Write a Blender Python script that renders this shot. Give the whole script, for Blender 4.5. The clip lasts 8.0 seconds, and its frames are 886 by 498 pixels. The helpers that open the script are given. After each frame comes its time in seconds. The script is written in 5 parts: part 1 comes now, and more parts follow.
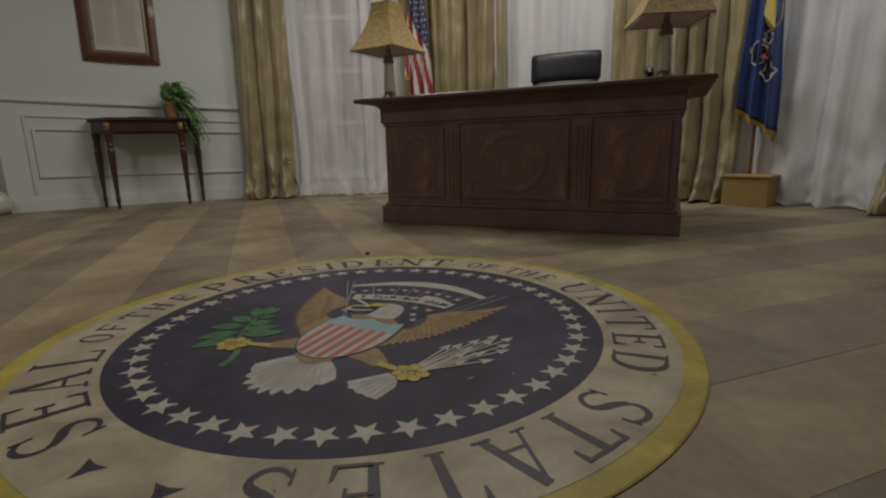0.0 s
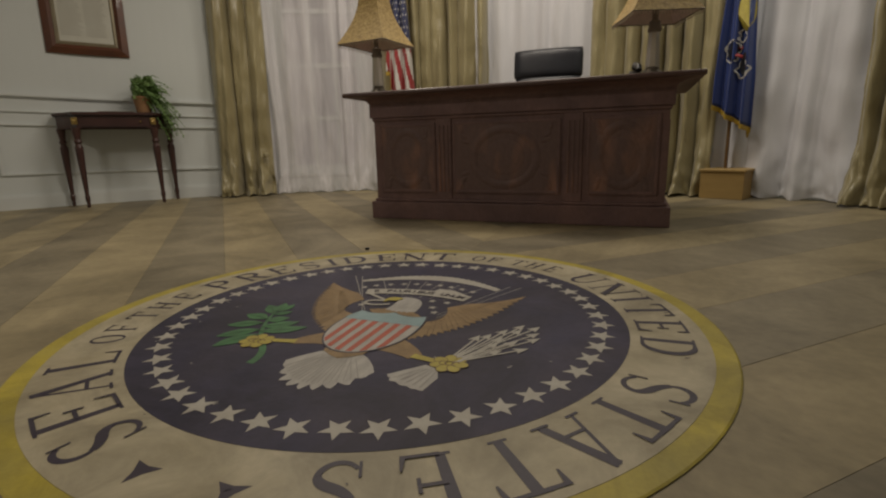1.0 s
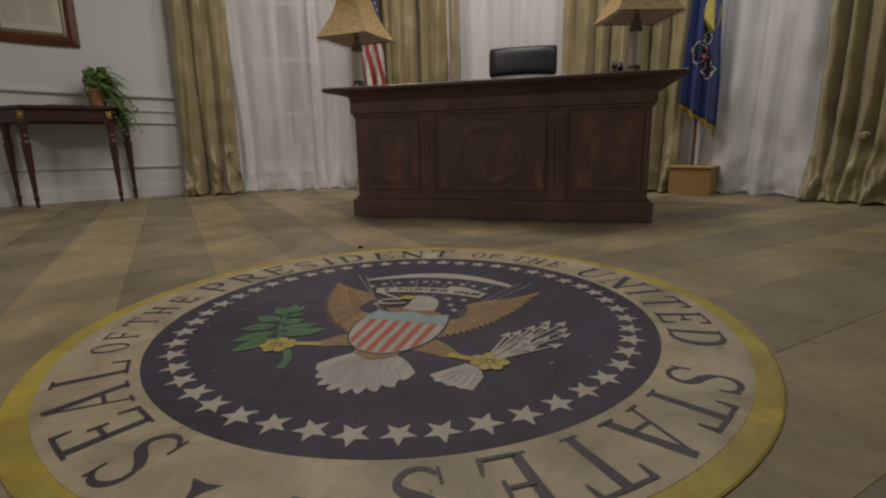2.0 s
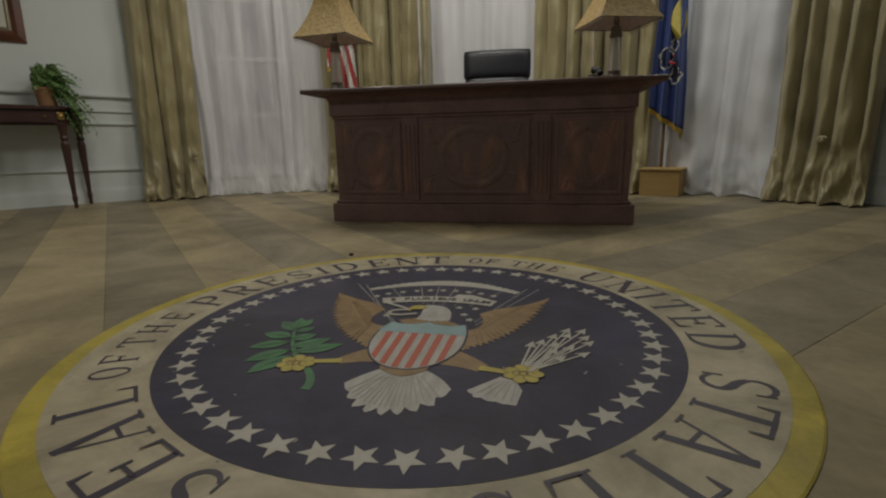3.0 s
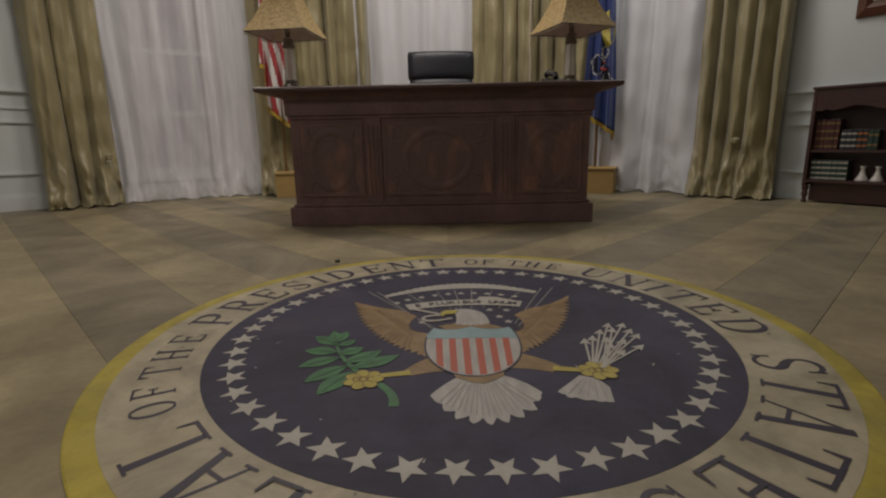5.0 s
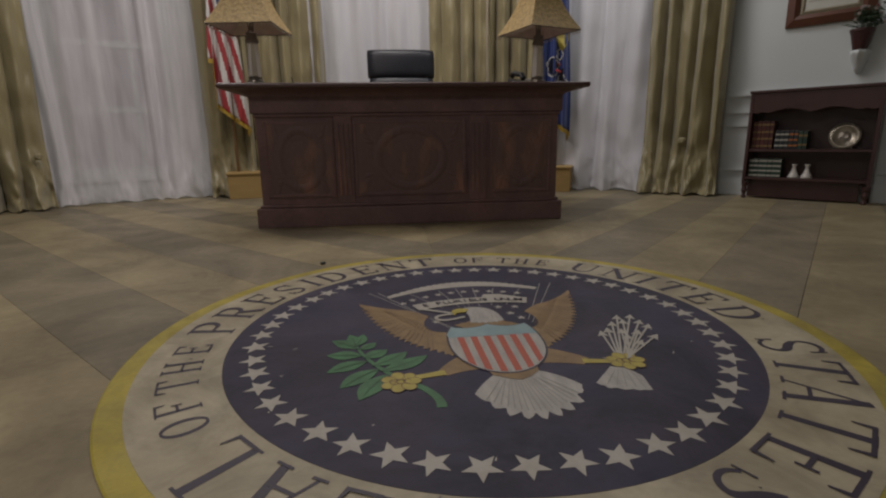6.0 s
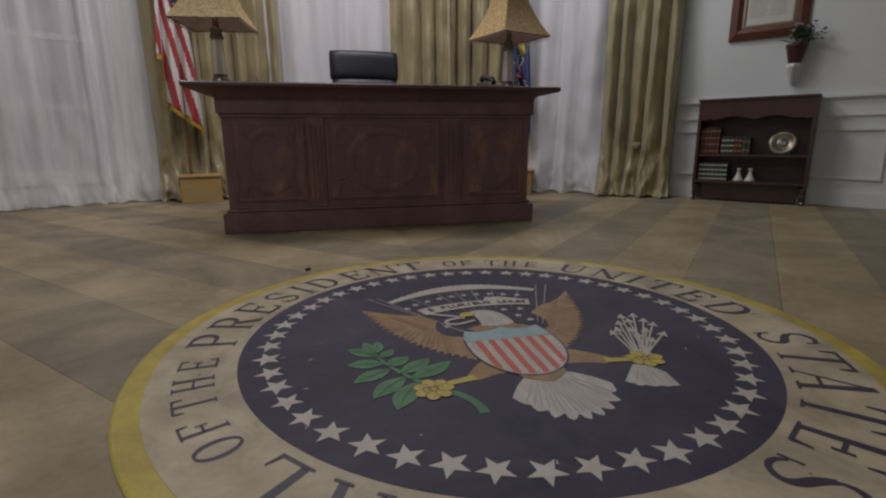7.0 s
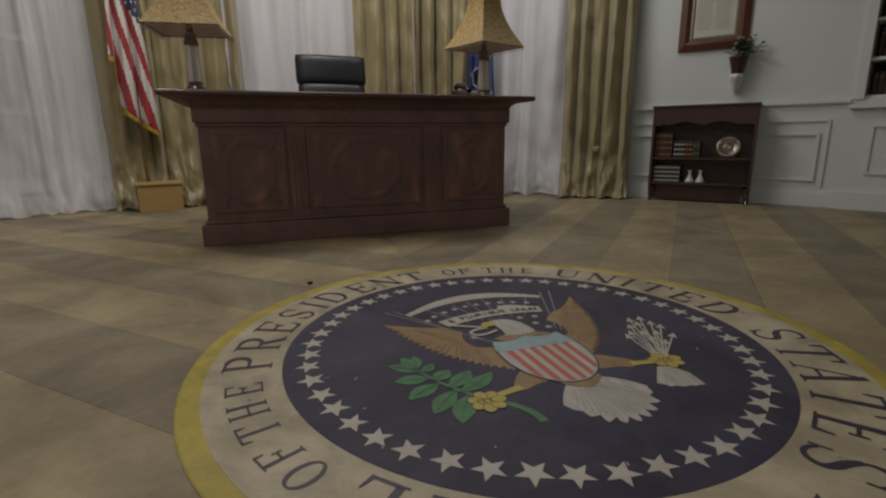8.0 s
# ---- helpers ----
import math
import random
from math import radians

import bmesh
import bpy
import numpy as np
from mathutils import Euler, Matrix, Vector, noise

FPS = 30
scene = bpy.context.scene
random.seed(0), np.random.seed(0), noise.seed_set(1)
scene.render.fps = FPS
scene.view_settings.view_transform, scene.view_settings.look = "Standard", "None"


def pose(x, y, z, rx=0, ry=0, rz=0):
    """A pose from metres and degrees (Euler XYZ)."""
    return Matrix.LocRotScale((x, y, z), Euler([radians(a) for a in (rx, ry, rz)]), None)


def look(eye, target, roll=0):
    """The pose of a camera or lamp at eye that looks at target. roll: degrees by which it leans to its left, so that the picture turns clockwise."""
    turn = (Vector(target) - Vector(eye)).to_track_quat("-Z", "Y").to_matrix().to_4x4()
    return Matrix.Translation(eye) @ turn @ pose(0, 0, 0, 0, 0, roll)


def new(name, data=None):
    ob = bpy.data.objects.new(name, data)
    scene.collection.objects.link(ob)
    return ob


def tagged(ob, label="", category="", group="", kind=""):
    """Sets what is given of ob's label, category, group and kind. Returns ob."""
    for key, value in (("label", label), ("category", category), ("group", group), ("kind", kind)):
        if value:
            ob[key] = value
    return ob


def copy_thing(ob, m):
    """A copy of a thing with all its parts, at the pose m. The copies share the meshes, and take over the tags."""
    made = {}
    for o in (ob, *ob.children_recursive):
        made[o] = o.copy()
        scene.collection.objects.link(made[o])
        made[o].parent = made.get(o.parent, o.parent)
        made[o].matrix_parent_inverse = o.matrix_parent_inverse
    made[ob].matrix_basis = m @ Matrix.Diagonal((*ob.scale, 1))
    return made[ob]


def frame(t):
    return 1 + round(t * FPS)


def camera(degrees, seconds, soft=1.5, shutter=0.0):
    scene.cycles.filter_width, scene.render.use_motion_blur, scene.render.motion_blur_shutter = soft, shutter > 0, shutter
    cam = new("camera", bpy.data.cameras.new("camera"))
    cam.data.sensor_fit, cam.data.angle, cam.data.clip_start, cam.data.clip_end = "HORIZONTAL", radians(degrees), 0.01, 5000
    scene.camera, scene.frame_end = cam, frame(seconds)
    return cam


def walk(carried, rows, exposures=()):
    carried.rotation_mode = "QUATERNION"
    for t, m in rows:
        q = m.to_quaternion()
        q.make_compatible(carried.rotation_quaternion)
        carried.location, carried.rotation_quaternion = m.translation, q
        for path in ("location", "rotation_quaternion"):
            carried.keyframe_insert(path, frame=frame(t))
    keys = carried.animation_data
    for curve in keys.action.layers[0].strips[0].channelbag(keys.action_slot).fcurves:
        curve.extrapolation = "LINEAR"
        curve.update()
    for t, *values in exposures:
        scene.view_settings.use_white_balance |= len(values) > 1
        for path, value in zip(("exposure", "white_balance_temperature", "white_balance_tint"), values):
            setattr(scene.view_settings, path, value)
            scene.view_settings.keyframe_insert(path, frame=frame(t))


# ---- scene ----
cam = camera(84.21, 8.0, soft=2.2)
PATH = [
    (0, (0.845, -2.788, 0.482), (0.015, -1.014, 0.076), -1.36),
    (0.5, (0.789, -2.808, 0.479), (0.016, -1.011, 0.064), -1.56),
    (1, (0.712, -2.846, 0.471), (-0.001, -1.026, 0.052), -1.44),
    (1.5, (0.626, -2.874, 0.459), (-0.008, -1.025, 0.034), -1.33),
    (3, (0.389, -2.879, 0.482), (-0.001, -0.965, 0.052), -1.16),
    (3.5, (0.320, -2.865, 0.483), (0.005, -0.936, 0.058), -1.21),
    (4, (0.220, -2.887, 0.495), (0.007, -0.945, 0.071), -1.18),
    (4.5, (0.138, -2.895, 0.494), (0.007, -0.947, 0.061), -1.16),
    (6, (-0.147, -2.880, 0.493), (0.064, -0.941, 0.052), -0.94),
    (6.5, (-0.228, -2.859, 0.498), (0.085, -0.934, 0.054), -0.74),
    (7, (-0.316, -2.838, 0.494), (0.113, -0.933, 0.062), -0.40),
    (7.5, (-0.416, -2.819, 0.512), (0.122, -0.942, 0.081), -0.65),
    (8, (-0.533, -2.815, 0.551), (0.105, -0.971, 0.110), -0.56),
]
# the clip's own drift of brightness and white balance
EXPOSURES = [
    (0.0, -0.05, 6450, 10), (0.5, -0.07, 6450, 8), (1.0, 0.17, 7150, 11), (1.5, 0.17, 7050, 17), (2.2, 0.05, 6650, 12),
    (3.0, 0.0, 6500, 6), (3.5, 0.0, 6600, 11), (4.0, 0.0, 6680, 14), (4.5, 0.16, 6750, 14), (5.2, 0.05, 6500, 14),
    (6.0, 0.02, 6320, 16), (6.5, -0.02, 6400, 11), (7.0, 0.15, 6050, 18), (7.5, 0.0, 6320, 10), (8.0, 0.03, 6400, 13),
]
walk(cam, [(t, look(eye, target, roll)) for t, eye, target, roll in PATH], exposures=EXPOSURES)

# ---------------------------------------------------------------- light
world = bpy.data.worlds.new("dim_surround")
scene.world = world
world.use_nodes = True
world.node_tree.nodes["Background"].inputs[0].default_value = (0.55, 0.6, 0.7, 1)
world.node_tree.nodes["Background"].inputs[1].default_value = 0.04

# the round room: its centre, inner radius and height
CX, CY, R, HIGH = -0.395, -2.179, 4.363, 3.05
AXIS = 2.9          # bearing of the middle window, degrees clockwise from +y


def ring(phi, r, z=0.0):
    a = radians(phi)
    return Vector((CX + r * math.sin(a), CY + r * math.cos(a), z))


def facing(phi, r, z=0.0):
    """A pose on the room's circle: x along the wall (clockwise), y into the wall."""
    p = ring(phi, r, z)
    return pose(p.x, p.y, p.z, 0, 0, -phi)


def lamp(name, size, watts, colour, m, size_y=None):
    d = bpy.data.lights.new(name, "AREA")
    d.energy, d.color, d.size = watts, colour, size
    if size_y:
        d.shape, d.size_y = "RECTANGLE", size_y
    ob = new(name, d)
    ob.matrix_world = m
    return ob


# unseen area lamps added below the ceiling, placed and tuned to brighten the room
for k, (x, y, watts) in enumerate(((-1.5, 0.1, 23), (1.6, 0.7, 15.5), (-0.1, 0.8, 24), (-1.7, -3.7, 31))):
    lamp("unseen_ceiling_lamp", 0.7, watts, (0.97, 0.965, 0.92) if k == 1 else (1.0, 0.94, 0.86), pose(x, y, HIGH - 0.06))


# ---------------------------------------------------------------- materials
def material(name, colour, rough=0.5, metal=0.0, second=None, scale=8.0, stretch=(1, 1, 1), amount=0.5, detail=6.0,
             bump=0.0, bump_scale=60.0, sheen=0.0, fine=0.06, fine_scale=140.0, coat=0.0, spec=0.5, object_random=0.0, ends=(0.28, 0.72), stain=0.0, stain_scale=1.6):
    """A surface with large patches of a second colour, fine grain and relief."""
    m = bpy.data.materials.new(name)
    m.use_nodes = True
    n, link = m.node_tree.nodes, m.node_tree.links.new
    b = n["Principled BSDF"]
    b.inputs["Roughness"].default_value, b.inputs["Metallic"].default_value = rough, metal
    b.inputs["Sheen Weight"].default_value, b.inputs["Coat Weight"].default_value = sheen, coat
    b.inputs["Specular IOR Level"].default_value = spec
    tex = n.new("ShaderNodeTexCoord")
    mapping = n.new("ShaderNodeMapping")
    mapping.inputs["Scale"].default_value = stretch
    link(tex.outputs["Object"], mapping.inputs["Vector"])
    big = n.new("ShaderNodeTexNoise")
    big.inputs["Scale"].default_value, big.inputs["Detail"].default_value = scale, detail
    link(mapping.outputs[0], big.inputs["Vector"])
    ramp = n.new("ShaderNodeValToRGB")
    ramp.color_ramp.elements[0].position, ramp.color_ramp.elements[1].position = ends
    second = second or tuple(c * 0.8 for c in colour)
    ramp.color_ramp.elements[0].color = (*colour, 1)
    ramp.color_ramp.elements[1].color = (*[c + (s - c) * min(1, amount * 2) for c, s in zip(colour, second)], 1)
    link(big.outputs["Fac"], ramp.inputs[0])
    small = n.new("ShaderNodeTexNoise")
    small.inputs["Scale"].default_value, small.inputs["Detail"].default_value = fine_scale, 3
    link(mapping.outputs[0], small.inputs["Vector"])
    grain = n.new("ShaderNodeMath")
    grain.operation = "MULTIPLY_ADD"
    grain.inputs[1].default_value, grain.inputs[2].default_value = fine * 2, 1 - fine
    link(small.outputs["Fac"], grain.inputs[0])
    last = grain.outputs[0]
    if object_random:
        info = n.new("ShaderNodeObjectInfo")
        vary = n.new("ShaderNodeMath")
        vary.operation = "MULTIPLY_ADD"
        vary.inputs[1].default_value, vary.inputs[2].default_value = object_random * 2, 1 - object_random
        link(info.outputs["Random"], vary.inputs[0])
        both = n.new("ShaderNodeMath")
        both.operation = "MULTIPLY"
        link(last, both.inputs[0]), link(vary.outputs[0], both.inputs[1])
        last = both.outputs[0]
    if stain:
        spots = n.new("ShaderNodeTexNoise")
        spots.inputs["Scale"].default_value, spots.inputs["Detail"].default_value, spots.inputs["Distortion"].default_value = stain_scale, 9, 0.9
        spots.inputs["Roughness"].default_value = 0.68
        link(tex.outputs["Object"], spots.inputs["Vector"])
        dirt = n.new("ShaderNodeMapRange")
        dirt.inputs["From Min"].default_value, dirt.inputs["From Max"].default_value = 0.36, 0.64
        dirt.inputs["To Min"].default_value, dirt.inputs["To Max"].default_value = 1 - stain, 1 + stain
        link(spots.outputs["Fac"], dirt.inputs["Value"])
        worn = n.new("ShaderNodeMath")
        worn.operation = "MULTIPLY"
        link(last, worn.inputs[0]), link(dirt.outputs[0], worn.inputs[1])
        last = worn.outputs[0]
    mul = n.new("ShaderNodeVectorMath")
    mul.operation = "SCALE"
    link(ramp.outputs[0], mul.inputs[0]), link(last, mul.inputs["Scale"])
    link(mul.outputs[0], b.inputs["Base Color"])
    if bump:
        rel = n.new("ShaderNodeTexNoise")
        rel.inputs["Scale"].default_value, rel.inputs["Detail"].default_value = bump_scale, 5
        link(mapping.outputs[0], rel.inputs["Vector"])
        bm_node = n.new("ShaderNodeBump")
        bm_node.inputs["Strength"].default_value, bm_node.inputs["Distance"].default_value = bump, 0.01
        link(rel.outputs["Fac"], bm_node.inputs["Height"])
        link(bm_node.outputs[0], b.inputs["Normal"])
    return m


def cloth(name, colour, through_amount, clear, second=None):
    """A thin woven sheet that lets light through."""
    m = material(name, colour, 0.9, second=second, scale=3, stretch=(1, 1, 0.15), amount=0.3, fine=0.05, fine_scale=300)
    n, link = m.node_tree.nodes, m.node_tree.links.new
    b, out = n["Principled BSDF"], n["Material Output"]
    tr, cl, m1, m2 = (n.new("ShaderNodeBsdfTranslucent"), n.new("ShaderNodeBsdfTransparent"), n.new("ShaderNodeMixShader"),
                      n.new("ShaderNodeMixShader"))
    tr.inputs[0].default_value = (*colour, 1)
    m1.inputs[0].default_value, m2.inputs[0].default_value = through_amount, clear
    link(b.outputs[0], m1.inputs[1]), link(tr.outputs[0], m1.inputs[2])
    # the weave lies denser and thinner in upright streaks
    streak, lie, part_clear = n.new("ShaderNodeTexNoise"), n.new("ShaderNodeMapping"), n.new("ShaderNodeMapRange")
    lie.inputs["Scale"].default_value = (1, 1, 0.10)
    streak.inputs["Scale"].default_value, streak.inputs["Detail"].default_value = 7.5, 3
    part_clear.inputs["From Min"].default_value, part_clear.inputs["From Max"].default_value = 0.36, 0.64
    part_clear.inputs["To Min"].default_value, part_clear.inputs["To Max"].default_value = clear * 0.55, clear * 1.45
    link(n["Texture Coordinate"].outputs["Object"], lie.inputs["Vector"]), link(lie.outputs[0], streak.inputs["Vector"])
    link(streak.outputs["Fac"], part_clear.inputs["Value"]), link(part_clear.outputs[0], m2.inputs[0])
    link(m1.outputs[0], m2.inputs[1]), link(cl.outputs[0], m2.inputs[2])
    link(m2.outputs[0], out.inputs["Surface"])
    return m


WALL = material("wall_paint", (0.64, 0.675, 0.67), 0.6, second=(0.60, 0.635, 0.63), scale=1.2, bump=0.05, bump_scale=180, fine=0.02)
TRIM = material("trim_paint", (0.67, 0.70, 0.695), 0.45, second=(0.62, 0.65, 0.645), scale=2, bump=0.03, fine=0.02)
CEIL = material("ceiling_paint", (0.75, 0.74, 0.72), 0.8, scale=2)
LIGHT_PLANK = material("light_floor_board", (0.318, 0.262, 0.156), 0.52, second=(0.24, 0.197, 0.117), scale=3.2, stretch=(1, 1, 1),
                       amount=0.5, detail=9, bump=0.10, bump_scale=22, fine=0.20, fine_scale=38, object_random=0.07, spec=0.4, stain=0.27, stain_scale=2.1)
DARK_PLANK = material("dark_floor_board", (0.238, 0.202, 0.134), 0.52, second=(0.168, 0.142, 0.094), scale=3.2,
                      amount=0.5, detail=9, bump=0.10, bump_scale=22, fine=0.20, fine_scale=38, object_random=0.07, spec=0.4, stain=0.27, stain_scale=2.1)
SUBFLOOR = material("joint_filler", (0.11, 0.09, 0.065), 0.9)
MAHOGANY = material("dark_mahogany", (0.142, 0.089, 0.090), 0.60, second=(0.180, 0.104, 0.094), scale=4, stretch=(1, 1, 0.6),
                    amount=0.5, bump=0.12, bump_scale=40, fine=0.2, fine_scale=60, spec=0.3, stain=0.18, stain_scale=4.5)
CARVED = material("worn_mahogany", (0.138, 0.084, 0.078), 0.58, second=(0.30, 0.150, 0.105), scale=5.0, stretch=(1.25, 1, 0.55), amount=0.5, bump=0.3,
                  bump_scale=40, fine=0.2, fine_scale=60, coat=0.03, spec=0.4, detail=4, ends=(0.50, 0.74))
DESKTOP = material("desk_top_wood", (0.075, 0.040, 0.038), 0.40, second=(0.09, 0.045, 0.038), scale=3, stretch=(0.3, 2, 1), bump=0.05,
                   fine=0.15, coat=0.12)
FURNITURE = material("red_brown_wood", (0.066, 0.026, 0.022), 0.4, second=(0.04, 0.016, 0.014), scale=6, stretch=(1, 1, 0.4), fine=0.15,
                     bump=0.05, coat=0.2)
FRAME_WOOD = material("picture_frame_wood", (0.13, 0.045, 0.022), 0.38, second=(0.08, 0.028, 0.016), scale=9, fine=0.15, bump=0.08, coat=0.2)
FILLET = material("grey_gold_fillet", (0.30, 0.26, 0.18), 0.45, metal=0.4, scale=20, fine=0.1)
PAPER = material("aged_paper", (0.60, 0.60, 0.54), 0.85, second=(0.53, 0.52, 0.46), scale=6, fine=0.03)
INK = material("faded_ink", (0.42, 0.41, 0.36), 0.9)
SILK = material("olive_gold_silk", (0.345, 0.295, 0.158), 0.36, second=(0.245, 0.208, 0.110), scale=5, stretch=(1, 1, 0.25), bump=0.22,
                bump_scale=38, sheen=0.25, fine=0.10, fine_scale=120)
SHEER = cloth("white_sheer", (0.92, 0.90, 0.93), 0.16, 0.40)
DENSE = cloth("dense_white_sheer", (0.80, 0.80, 0.83), 0.16, 0.13)
BOX_WOOD = material("tan_box_wood", (0.40, 0.27, 0.10), 0.55, second=(0.34, 0.22, 0.08), scale=5, stretch=(1, 1, 4), fine=0.1)
LEATHER = material("black_leather", (0.013, 0.014, 0.020), 0.38, second=(0.018, 0.020, 0.027), scale=12, bump=0.25, bump_scale=160, fine=0.1)
BLACK = material("black_plastic", (0.012, 0.012, 0.014), 0.35, scale=10)
STEEL = material("chrome", (0.55, 0.55, 0.56), 0.2, metal=1.0, scale=10)
BRASS = material("aged_brass", (0.50, 0.36, 0.13), 0.35, metal=0.9, second=(0.3, 0.2, 0.08), scale=30)
PEWTER = material("antique_silver", (0.34, 0.31, 0.26), 0.3, metal=0.7, second=(0.14, 0.12, 0.10), scale=40, bump=0.1)
BRONZE = material("dark_bronze", (0.23, 0.19, 0.155), 0.5, metal=0.15, scale=30)
SHADE = material("mottled_gold_shade", (0.56, 0.40, 0.15), 0.65, second=(0.27, 0.17, 0.05), scale=62, amount=0.5, detail=3, bump=0.3, bump_scale=62, fine=0.12)
LINING = material("shade_lining", (0.78, 0.66, 0.58), 0.8, scale=20)
BEADS = material("bead_fringe", (0.5, 0.42, 0.32), 0.3, scale=50, spec=0.8)

# paint of the floor emblem
NAVY = material("navy_floor_paint", (0.031, 0.029, 0.060), 0.56, second=(0.052, 0.044, 0.066), scale=5, amount=0.5, bump=0.06, fine=0.15, fine_scale=90, spec=0.3, stain=0.32, stain_scale=3.2)
CREAM = material("cream_floor_paint", (0.45, 0.40, 0.29), 0.5, second=(0.29, 0.25, 0.165), scale=5, amount=0.5, bump=0.06, fine=0.12, fine_scale=80, spec=0.4, stain=0.24, stain_scale=4.6)
YELLOW = material("yellow_floor_paint", (0.42, 0.335, 0.045), 0.5, second=(0.32, 0.265, 0.06), scale=8, amount=0.5, bump=0.06, fine=0.12, spec=0.4, stain=0.24, stain_scale=4.6)
LETTER = material("letter_paint", (0.042, 0.032, 0.052), 0.5, scale=20, fine=0.2)
STAR = material("white_star_paint", (0.45, 0.43, 0.38), 0.5, second=(0.38, 0.35, 0.30), scale=25, fine=0.12)
WHITE_P = material("white_emblem_paint", (0.47, 0.45, 0.41), 0.5, second=(0.33, 0.31, 0.29), scale=22, stretch=(2.5, 0.6, 1), fine=0.15)
BROWN_P = material("brown_emblem_paint", (0.30, 0.195, 0.085), 0.5, second=(0.20, 0.125, 0.052), scale=26, fine=0.2)
GOLD_P = material("gold_emblem_paint", (0.46, 0.385, 0.07), 0.5, second=(0.36, 0.29, 0.05), scale=40, fine=0.15)
GREEN_P = material("green_emblem_paint", (0.055, 0.20, 0.07), 0.5, second=(0.03, 0.105, 0.042), scale=24, fine=0.15)
RED_P = material("red_emblem_paint", (0.46, 0.10, 0.06), 0.5, second=(0.40, 0.09, 0.05), scale=25, fine=0.12)
BLUE_P = material("pale_blue_emblem_paint", (0.28, 0.40, 0.42), 0.5, scale=20, fine=0.12)


# ---------------------------------------------------------------- mesh helpers
def part(name, bm, mat, parent=None, label="", smooth=False, m=None):
    """Links a bmesh as one mesh object, under a thing or a part."""
    me = bpy.data.meshes.new(name)
    bmesh.ops.recalc_face_normals(bm, faces=bm.faces)
    bm.to_mesh(me)
    bm.free()
    me.materials.append(mat)
    if smooth:
        me.shade_smooth()
    ob = new(name, me)
    ob.parent = parent
    if m is not None:
        ob.matrix_local = m
    if label:
        ob["label"] = label
    return ob


def shared(name, me, parent, m):
    ob = new(name, me)
    ob.parent = parent
    ob.matrix_local = m
    return ob


def thing(name, m, label, category, group="", kind=""):
    ob = new(name)
    ob.matrix_world = m
    ob.empty_display_size = 0.1
    return tagged(ob, label, category, group, kind)


def box(x0, x1, y0, y1, z0, z1, bevel=0.0, bm=None, seg=2):
    made = bm is None
    bm = bm or bmesh.new()
    got = bmesh.ops.create_cube(bm, size=1.0, matrix=Matrix.Translation(((x0 + x1) / 2, (y0 + y1) / 2, (z0 + z1) / 2))
                                @ Matrix.Diagonal((x1 - x0, y1 - y0, z1 - z0, 1)))
    if bevel:
        edges = list({e for v in got["verts"] for e in v.link_edges})
        bmesh.ops.bevel(bm, geom=edges, offset=bevel, segments=seg, affect="EDGES", profile=0.5)
    return bm


def arc_box(phi0, phi1, r0, r1, z0, z1, step=1.5, bm=None, rise=0.0):
    """A bar bent along the room's wall, from bearing phi0 to phi1; rise: metres that it climbs each degree."""
    bm = bm or bmesh.new()
    n = max(1, math.ceil((phi1 - phi0) / step))
    loops = []
    for i in range(n + 1):
        a = phi0 + (phi1 - phi0) * i / n
        loops.append([bm.verts.new(ring(a, r, z + rise * (a - phi0))) for r, z in ((r0, z0), (r1, z0), (r1, z1), (r0, z1))])
    for p, q in zip(loops, loops[1:]):
        for i in range(4):
            bm.faces.new((p[i], p[(i + 1) % 4], q[(i + 1) % 4], q[i]))
    bm.faces.new(loops[0]), bm.faces.new(reversed(loops[-1]))
    return bm


def turned(profile, n=20, bm=None, m=Matrix()):
    """A turned form from pairs of radius and height."""
    bm = bm or bmesh.new()
    rows = [[bm.verts.new(m @ Vector((r * math.cos(2 * math.pi * k / n), r * math.sin(2 * math.pi * k / n), z))) for k in range(n)]
            for r, z in profile]
    for p, q in zip(rows, rows[1:]):
        for k in range(n):
            bm.faces.new((p[k], p[(k + 1) % n], q[(k + 1) % n], q[k]))
    bm.faces.new(list(reversed(rows[0]))), bm.faces.new(rows[-1])
    return bm


def flat(points, z, thick=0.0006):
    """A thin layer of paint with the given outline."""
    bm = bmesh.new()
    top = [bm.verts.new((x, y, z)) for x, y in points]
    low = [bm.verts.new((x, y, z - thick)) for x, y in points]
    f = bm.faces.new(top)
    n = len(top)
    for i in range(n):
        bm.faces.new((top[i], low[i], low[(i + 1) % n], top[(i + 1) % n]))
    bmesh.ops.triangulate(bm, faces=[f])
    return bm


def tube(points, r, n=8, bm=None, taper=1.0):
    """A round bar along points, its radius running from r to r * taper."""
    bm = bm or bmesh.new()
    pts = [Vector(p) for p in points]
    loops = []
    ref = None
    for i, p in enumerate(pts):
        d = (pts[min(i + 1, len(pts) - 1)] - pts[max(i - 1, 0)]).normalized()
        ref = d.orthogonal().normalized() if ref is None else (ref - ref.project(d)).normalized()
        w = d.cross(ref)
        rr = r * (1 + (taper - 1) * i / (len(pts) - 1))
        loops.append([bm.verts.new(p + rr * (math.cos(2 * math.pi * k / n) * ref + math.sin(2 * math.pi * k / n) * w)) for k in range(n)])
    for p, q in zip(loops, loops[1:]):
        for k in range(n):
            bm.faces.new((p[k], p[(k + 1) % n], q[(k + 1) % n], q[k]))
    bm.faces.new(list(reversed(loops[0]))), bm.faces.new(loops[-1])
    return bm


